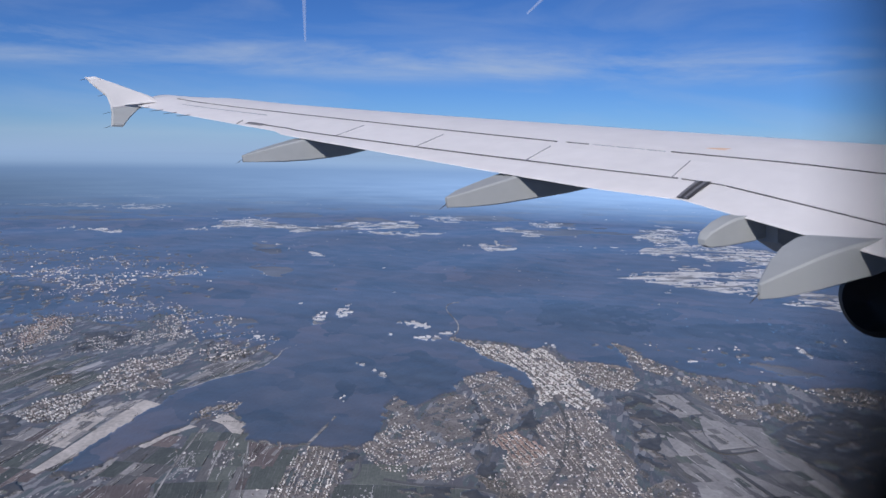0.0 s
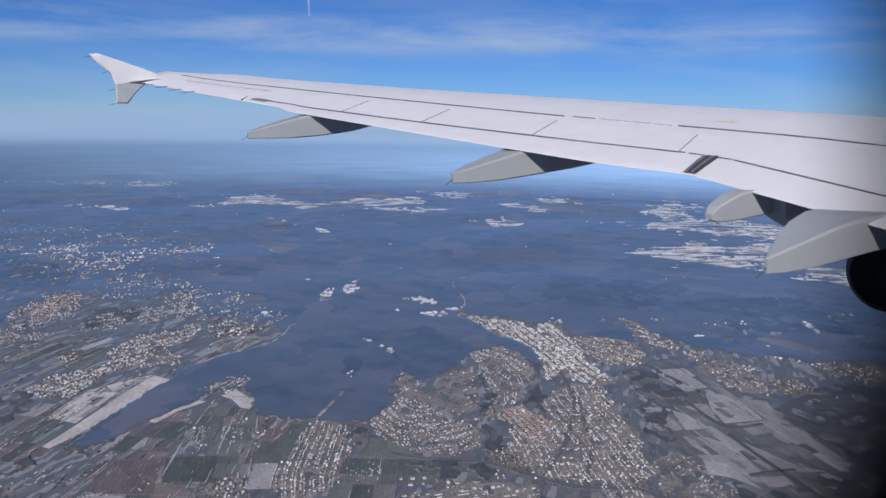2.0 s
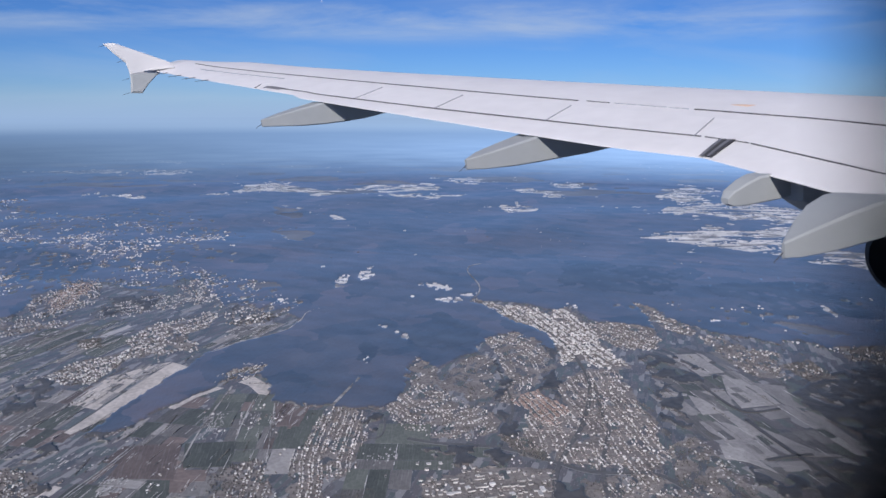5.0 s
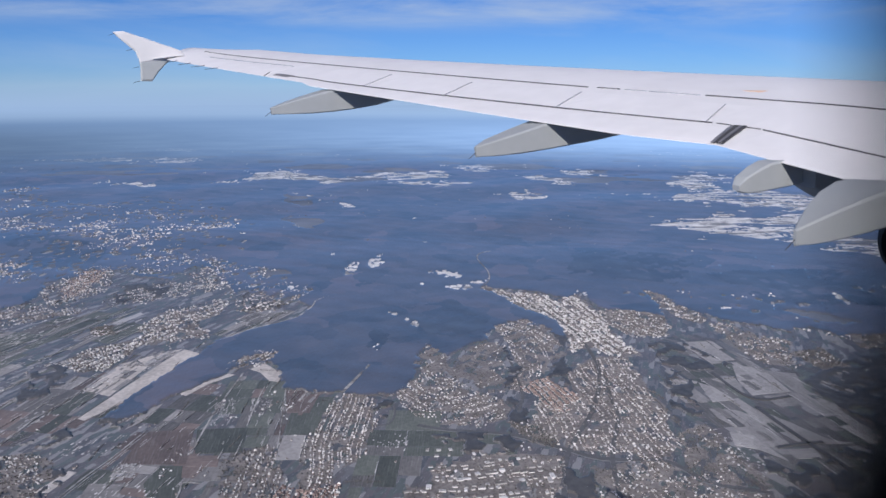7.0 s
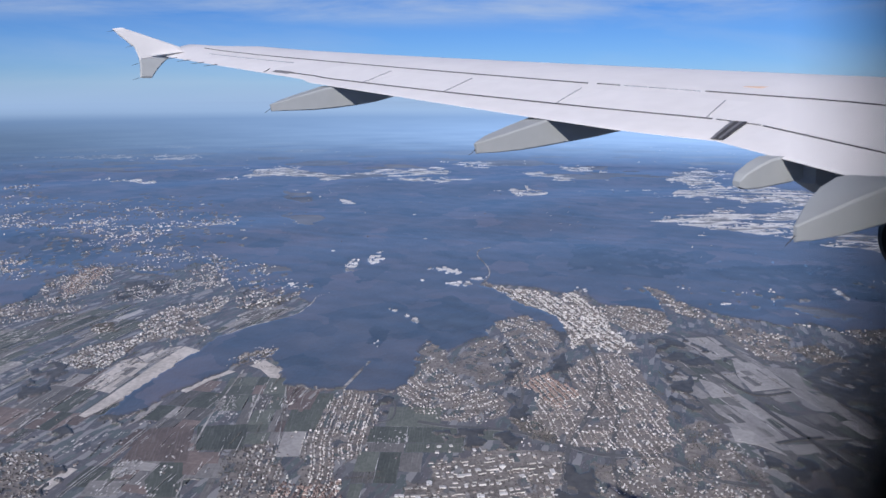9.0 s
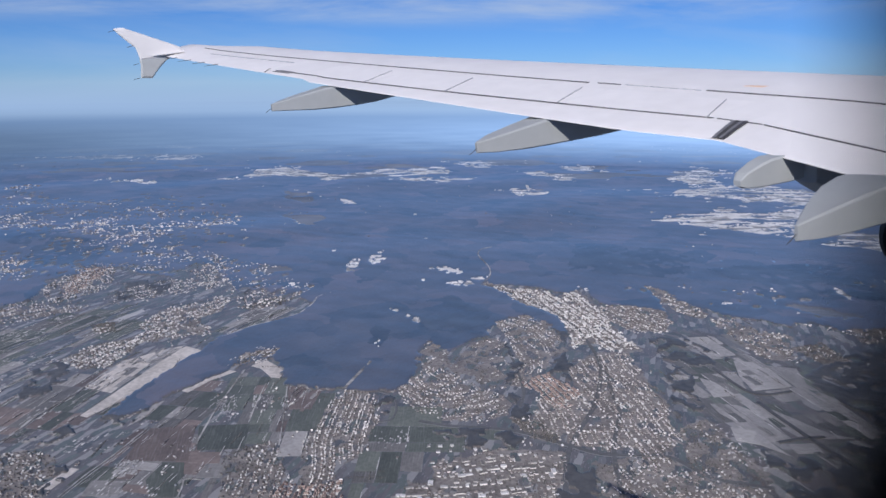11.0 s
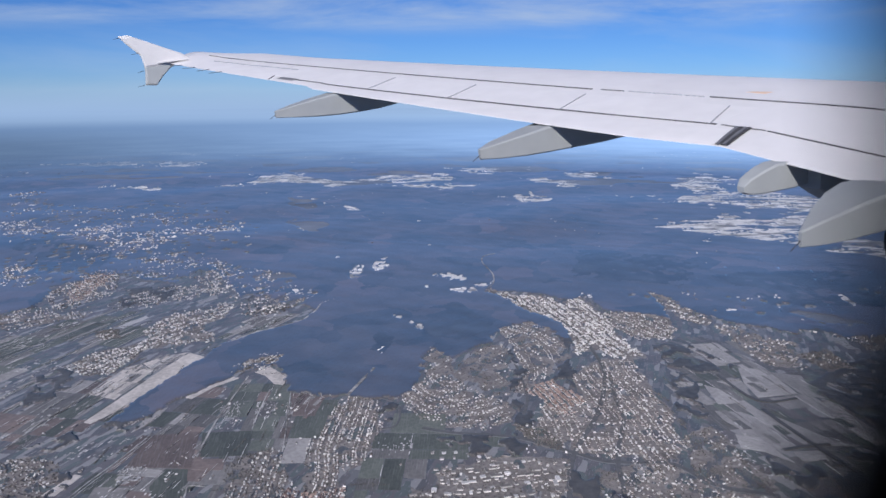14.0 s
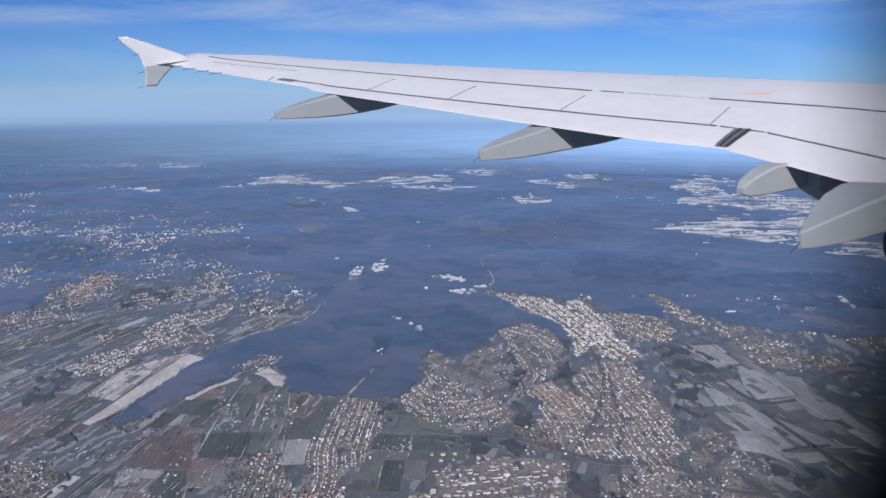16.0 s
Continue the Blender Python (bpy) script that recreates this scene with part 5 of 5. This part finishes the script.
WALL_ONE = material("house_render_single", (0.60, 0.57, 0.535), 0.85, 0.15, 1.0, vary="object")
ROOF_ONE = material("roof_tiles_single", (0.21, 0.165, 0.15), 0.85, 0.3, 1.5, vary="object")
PALE_ONE = material("frosted_roof_single", (0.60, 0.58, 0.56), 0.8, 0.25, 1.5, vary="object")
models = [house(ROOF_ONE, "white rendered house with a red-brown tiled roof"), house(PALE_ONE, "white rendered house with a pale frosted roof")]
rr = random.Random(77)
used_models = set()
spots = house_spots(TOWNS["white_rows"], 90, 1.35, 1.55, 0.95, 3, 2.2, -0.45) + house_spots(TOWNS["south_rows"], 92, 1.45, 1.9, 0.85, 5, 0.8, -0.35)
spots.sort(key=lambda p: p[0] ** 2 + p[1] ** 2)
for x, y, turn in spots[:290]:
    which = 1 if rr.random() < 0.6 else 0
    m = Matrix.LocRotScale((x, y, 0.0), Euler((0, 0, turn)), None)
    models[which].scale = (rr.uniform(0.42, 0.7), rr.uniform(0.4, 0.58), rr.uniform(0.4, 0.6))
    if which not in used_models:
        used_models.add(which)
        models[which].matrix_basis = m
    else:
        keep_at = models[which].matrix_basis.copy()
        copy_thing(models[which], m)
        models[which].matrix_basis = keep_at
town_spots = spots[290:]

HOUSES = "rows of small white and red-roofed houses in a winter town"


def town(name, angle, step, row, share, size, pale, bend, gaps):
    """The houses of one town, in rows turned by angle and in fewer cross rows."""
    spots = house_spots(TOWNS[name], angle, step, row, share * 0.9, len(name) + int(size * 10), bend, gaps)
    spots += house_spots(TOWNS[name], angle + 82, step * 1.1, row * 2.6, share * 0.7, len(name) + 31, bend, gaps)
    town_mesh("town_houses", spots, size, pale, len(name) * 7, HOUSES)


town("west_corner", 60, 1.23, 1.95, 0.85, 0.53, 0.55, 1.5, -0.35)


def arc_spots(poly, middle, first, last, row, step, squeeze, keep_share, seed):
    """Places of houses on both sides of bent streets round a middle."""
    r = random.Random(seed)
    spots, radius, odd = [], first, 0
    while radius < last:
        a = r.uniform(0, 0.3)
        while a < 2 * math.pi:
            bulge = radius * (1 + 0.16 * noise.noise((math.cos(a) * 1.7, math.sin(a) * 1.7, seed)) + 0.06 * noise.noise((math.cos(a) * 5, math.sin(a) * 5, radius * 0.1)))
            x = middle[0] + bulge * math.cos(a) + r.uniform(-0.3, 0.3)
            y = middle[1] + bulge * squeeze * math.sin(a) + r.uniform(-0.4, 0.4)
            if r.random() < keep_share and inside(poly, [x], [y])[0] and noise.noise((x * 0.12, y * 0.12, seed)) > -0.38:
                spots.append((x, y, math.atan2(squeeze * math.cos(a), -math.sin(a)) + (math.pi / 2 if r.random() < 0.3 else 0)))
            a += step / max(radius, 1.0) * r.uniform(0.8, 1.2)
        odd += 1
        radius += row * (0.66 if odd % 2 else 1.34)
    return spots


for name, middle, row, squeeze, size in (("crescent", [(2.8, 297.5)][0], 1.75, 1.35, 0.54), ("hill_rows", [(10.3, 307.3)][0], 2.1, 1.7, 0.62)):
    town_mesh("town_houses", arc_spots(TOWNS[name], middle, 1.5, 60, row, 1.25, squeeze, 0.88, len(name)), size, 0.55, len(name) * 7, "small white houses along bent streets of a winter town")
town("wooded_edge", 40, 1.78, 4.29, 0.6, 0.58, 0.6, 4.0, -0.05)
town("head", -76, 1.30, 2.26, 0.95, 0.79, 0.75, 1.5, -0.45)
town("head_string", -70, 1.78, 2.73, 0.9, 0.74, 0.7, 0.8, -0.45)
town("long_town", -84, 1.20, 2.11, 0.92, 0.55, 0.45, 2.0, -0.38)
town("pale_rows", -60, 1.50, 2.81, 0.9, 0.63, 0.5, 2.0, -0.4)
town("south_town", -70, 1.23, 2.03, 0.88, 0.50, 0.5, 2.5, -0.32)
town("mid_blocks", 95, 1.23, 2.34, 0.9, 0.58, 0.5, 1.0, -0.4)
town("east_bits", -70, 1.37, 2.50, 0.8, 0.50, 0.5, 2.0, -0.05)
town("west_ribbon", 20, 1.86, 5.97, 0.7, 1.10, 0.80, 9.0, -0.22)
town("west_ribbon_top", 20, 2.10, 7.29, 0.35, 1.04, 0.70, 9.0, -0.05)
town("west_slope", 40, 1.74, 4.64, 0.6, 0.89, 0.75, 7.0, -0.08)
town("west_village", 45, 1.57, 3.12, 0.85, 0.67, 0.60, 4.0, -0.32)
town("west_lower", 35, 1.57, 3.51, 0.8, 0.65, 0.70, 3.0, -0.25)
town("west_rows", 45, 1.50, 3.59, 0.85, 0.62, 0.75, 3.0, -0.2)
town("mid_village", 60, 1.44, 2.81, 0.85, 0.72, 0.75, 3.0, -0.3)
town("mid_small", 60, 1.44, 2.81, 0.85, 0.72, 0.80, 1.0, -0.3)
town("ridge_hamlet", 66, 1.30, 2.18, 0.9, 0.70, 0.85, 1.0, -0.38)
town("forest_hamlet", 70, 1.23, 2.34, 0.95, 0.69, 0.75, 0.5, -0.6)
town("far_west", 40, 1.51, 3.98, 0.8, 0.89, 0.65, 3.0, -0.25)
town("far_west_top", 30, 3.42, 12.48, 0.7, 1.38, 0.55, 6.0, -0.3)
town("far_east", -50, 1.50, 3.12, 0.8, 0.66, 0.3, 4.0, -0.25)
town("far_east_low", -55, 1.44, 2.96, 0.8, 0.61, 0.55, 3.0, -0.15)
town("east_edge", -50, 1.50, 3.51, 0.7, 0.63, 0.5, 3.0, -0.15)
town("east_string", -50, 1.64, 3.51, 0.8, 0.74, 0.6, 2.0, -0.15)
town("valley_string", 60, 1.64, 3.90, 0.85, 0.98, 0.85, 1.0, -0.2)
town_mesh("town_houses", town_spots, 0.54, 0.65, 31, "rows of small white houses with frosted roofs")

CORE_ROOF = material("old_town_tiles", (0.27, 0.20, 0.175), 0.85, 0.3, 1.5, vary="island")
for outline, angle, step, row in (([(34.8, 280.9), (44.2, 290.4), (51.6, 282.0), (56.0, 273.5), (50.4, 259.4), (43.4, 261.4), (37.2, 266.6)], -75, 1.05, 1.4), ([(-224.2, 416), (-232.6, 469), (-219.4, 482), (-213.8, 452), (-213.1, 414)], 45, 1.5, 2.6), ([(-53.0, 192.0), (-51.6, 204.3), (-31.5, 208.9), (-28.9, 191.9)], 80, 1.05, 1.4)):
    core = town_mesh("old_town_houses", house_spots(outline, angle, step, row, 0.95, 8, 1.0, -0.6), 0.75, 0.1, 17, "tight cluster of old houses with orange-red tiled roofs")
    core.data.materials[1] = CORE_ROOF

# houses strewn in bands up the valley sides
for k, (outline, angle, step, row, share, size, least) in enumerate(((VALLEY, 40, 2.2, 4.6, 0.7, 0.85, 0.05), (HILL_SIDE, 25, 4.0, 11.0, 0.5, 1.2, 0.32), (EAST_SIDE, -50, 2.4, 5.0, 0.5, 0.9, 0.2))):
    strewn = [p for p in house_spots(outline, angle, step, row, share, 51 + k, 5.0)
              if noise.noise((p[0] * 0.022 + 3.1, p[1] * 0.020, 7.7)) + 0.45 * noise.noise((p[0] * 0.09, p[1] * 0.08, 1.3)) > least]
    town_mesh("valley_houses", strewn, size, 0.5, 61 + k, "small white houses strewn along a wooded valley side")

lone = [p for p in house_spots([(-228.3, 877), (250.8, 875), (219.5, 535), (129.7, 440), (37.6, 468), (-91.9, 537)], 10, 7.0, 17.0, 0.5, 91, 6.0, -0.6)
        if noise.noise((p[0] * 0.03, p[1] * 0.02, 4.4)) + 0.5 * noise.noise((p[0] * 0.11, p[1] * 0.05, 9.3)) > 0.33]
town_mesh("forest_farms", lone, 0.85, 0.7, 93, "small white farmsteads strewn through far forest clearings")

r = random.Random(41)
farms = []
while len(farms) < 150:
    x, y = r.gauss(-75, 75), r.uniform(195, 400)
    if (inside(OPEN_SOUTH, [x], [y])[0] or inside(OPEN_WEST, [x], [y])[0]) and not in_town(x, y) and noise.noise((x * 0.04, y * 0.04, 2.0)) > 0.05:
        farms += [(x + r.uniform(-2.5, 2.5), y + r.uniform(-3, 3), r.uniform(0, 3.1)) for k in range(r.randint(1, 5))]
town_mesh("farm_houses", farms, 0.55, 0.6, 19, "scattered small white farm sheds and houses among fields")


# larger flat-roofed halls of the works
def hall(x, y, turn, length, depth, tall, mat):
    ob = new("warehouse")
    l, d = length / 2, depth / 2
    v = [(-l, -d, 0), (l, -d, 0), (l, d, 0), (-l, d, 0), (-l, -d, tall), (l, -d, tall), (l, d, tall), (-l, d, tall)]
    mesh_object("wall", v, [(0, 1, 5, 4), (1, 2, 6, 5), (2, 3, 7, 6), (3, 0, 4, 7)], WALL_ONE, ob)
    t, e = tall + 0.02, 0.08
    q = [(-l - e, -d - e, tall), (l + e, -d - e, tall), (l + e, d + e, tall), (-l - e, d + e, tall), (-l, -d, t + 0.1), (l, -d, t + 0.1), (l, d, t + 0.1), (-l, d, t + 0.1)]
    mesh_object("roof", q, [(4, 5, 6, 7), (0, 1, 5, 4), (1, 2, 6, 5), (2, 3, 7, 6), (3, 0, 4, 7), (0, 3, 2, 1)], mat, ob)
    ob.matrix_world = Matrix.LocRotScale((x, y, 0.0), Euler((0, 0, turn)), None)
    return tagged(ob, "flat-roofed pale industrial hall in the works", "building", "halls of the works")


rr = random.Random(9)
GREY_ROOF = material("felt_roof", (0.25, 0.235, 0.225), 0.9, 0.25, 0.8, vary="object")
for outline, step, row in ((TOWNS["works"], 2.6, 3.2), ([(-7.3, 225.4), (-3.7, 233.4), (4.2, 237.5), (4.1, 229.3), (-1.6, 217.9)], 4.5, 5.0), ([(58.6, 327.3), (60.8, 336.7), (73.0, 332.6), (71.1, 323.4), (62.9, 321.3)], 4.0, 5.0), ([(39.5, 264.5), (43.4, 261.4), (42.8, 250.7), (39.0, 253.1)], 4.5, 5.0)):
    for x, y, turn in house_spots(outline, 8, step, row, 0.85, 12, 1.5, -0.4):
        hall(x, y, turn, rr.choice((0.8, 1.1, 1.5, 2.4)) * rr.uniform(0.8, 1.2), rr.uniform(0.6, 1.5), rr.uniform(0.25, 0.55), PALE_ONE if rr.random() < 0.18 else GREY_ROOF)
between = house_spots(TOWNS["works"], 8, 1.5, 2.1, 0.5, 14, 1.5, -0.05)
town_mesh("works_sheds", between, 0.62, 0.4, 71, "small sheds and houses between the halls of the works")


# ---- bare trees and hedges among the houses and fields ----
def clumps(name, spots, size, seed, label):
    """Uneven twiggy crowns, each a small lumpy shape of its own, in one mesh."""
    r = np.random.default_rng(seed)
    verts, faces = [], []
    for x, y in spots:
        w, h = size * r.uniform(0.5, 1.4), size * r.uniform(0.6, 1.3)
        z = float(relief(x, y)) if y > 400 else 0.0
        k = len(verts)
        ring = 6
        verts.append((x, y, z))
        for lev, wid in ((0.35, 1.0), (0.75, 0.7)):
            for a in range(ring):
                q = w * wid * r.uniform(0.55, 1.1) * 0.5
                verts.append((x + q * math.cos(a * 1.047 + lev), y + q * math.sin(a * 1.047 + lev), z + h * lev * r.uniform(0.8, 1.2) + 0.02))
        verts.append((x + r.uniform(-0.1, 0.1), y, z + h))
        for a in range(ring):
            c = (a + 1) % ring
            faces += [(k, k + 1 + c, k + 1 + a), (k + 1 + a, k + 1 + c, k + 7 + c, k + 7 + a), (k + 7 + a, k + 7 + c, k + 13)]
    return tagged(mesh_object(name, verts, faces, HEDGE), label, "trees", kind="stuff")


for name, poly in TOWNS.items():
    r = random.Random(len(name) * 13)
    xs, ys = [p[0] for p in poly], [p[1] for p in poly]
    far = sum(ys) / len(ys) > 430
    spots = [(r.uniform(min(xs), max(xs)), r.uniform(min(ys), max(ys))) for k in range(220 if far else 600)]
    spots = [p for p in spots if inside(poly, [p[0]], [p[1]])[0]]
    clumps("town_trees", spots, 1.0 if far else 0.6, len(name), "dark bare trees and hedges between town houses")
r = random.Random(5)
spots = []
for k in range(260):
    x, y = r.uniform(-260, 200), r.uniform(195, 420)
    if (inside(OPEN_SOUTH, [x], [y])[0] or inside(OPEN_WEST, [x], [y])[0]) and not in_town(x, y):
        a = radians(r.choice((80, 90, 5, 0)) if x < 60 else r.choice((102, 102, 12)))
        spots += [(x + math.cos(a) * i * 0.8 + r.uniform(-0.2, 0.2), y + math.sin(a) * i * 0.8 + r.uniform(-0.3, 0.3)) for i in range(r.randint(3, 16))]
clumps("hedgerows", spots, 0.55, 3, "dark bare hedgerows along winter fields")


# ---- two old vapour trails high over the horizon ----
TRAIL = material("vapour", (0.8, 0.8, 0.82), 1.0, 0.1, 0.01)
t_nodes, t_links = TRAIL.node_tree.nodes, TRAIL.node_tree.links
soft_, see = t_nodes.new("ShaderNodeMixShader"), t_nodes.new("ShaderNodeBsdfTransparent")
soft_.inputs[0].default_value = 0.12
t_links.new(see.outputs[0], soft_.inputs[1]), t_links.new(t_nodes["Principled BSDF"].outputs[0], soft_.inputs[2])
t_links.new(soft_.outputs[0], t_nodes["Material Output"].inputs["Surface"])
for a, b, w0, w1 in (((-0.140, 1, 0.122), (-0.143, 1, 0.230), 4, 14), ((0.150, 1, 0.165), (0.210, 1, 0.225), 5, 9)):
    a, b = Vector(a) * 3200 + Vector((0, 0, 120)), Vector(b) * 3200 + Vector((0, 0, 120))
    tube = bmesh.new()
    bmesh.ops.create_cone(tube, cap_ends=True, segments=10, radius1=w0, radius2=w1, depth=(b - a).length,
                          matrix=Matrix.Translation((a + b) / 2) @ (b - a).to_track_quat("Z", "Y").to_matrix().to_4x4())
    data = bpy.data.meshes.new("vapour_trail")
    tube.to_mesh(data)
    data.materials.append(TRAIL)
    ob = tagged(new("vapour_trail", data), "thin white vapour trail in the blue sky", "cloud", kind="structure")
    ob.visible_shadow = False


# ---- the fuselage side that carries the wing, with the window's opening ----
verts, faces = [], []
along = [-15.5 + 0.25 * k for k in range(58)]
around = [(-1.35 + 0.11 * k) for k in range(25)]
for layer in (0.0, -0.05):
    for x in along:
        for a in around:
            verts.append((x, (1.98 + layer) * math.cos(a), 1.05 + (1.98 + layer) * math.sin(a)))
rows_, cols_ = len(along), len(around)
off = rows_ * cols_
gap = lambda i, j: -12.3 < along[i] < -11.2 and 1.25 < 1.05 + 1.98 * math.sin(around[j]) < 2.35
for i in range(rows_ - 1):
    for j in range(cols_ - 1):
        if not gap(i, j):
            a, b_, c, d = i * cols_ + j, (i + 1) * cols_ + j, (i + 1) * cols_ + j + 1, i * cols_ + j + 1
            faces += [(a, d, c, b_), (a + off, b_ + off, c + off, d + off)]
hull = mesh_object("wall_fuselage", verts, faces, WHITE, None, True)
hull.matrix_world = WING_POSE
tagged(hull, "plain white curved fuselage side above the wing root", "wall", kind="structure")
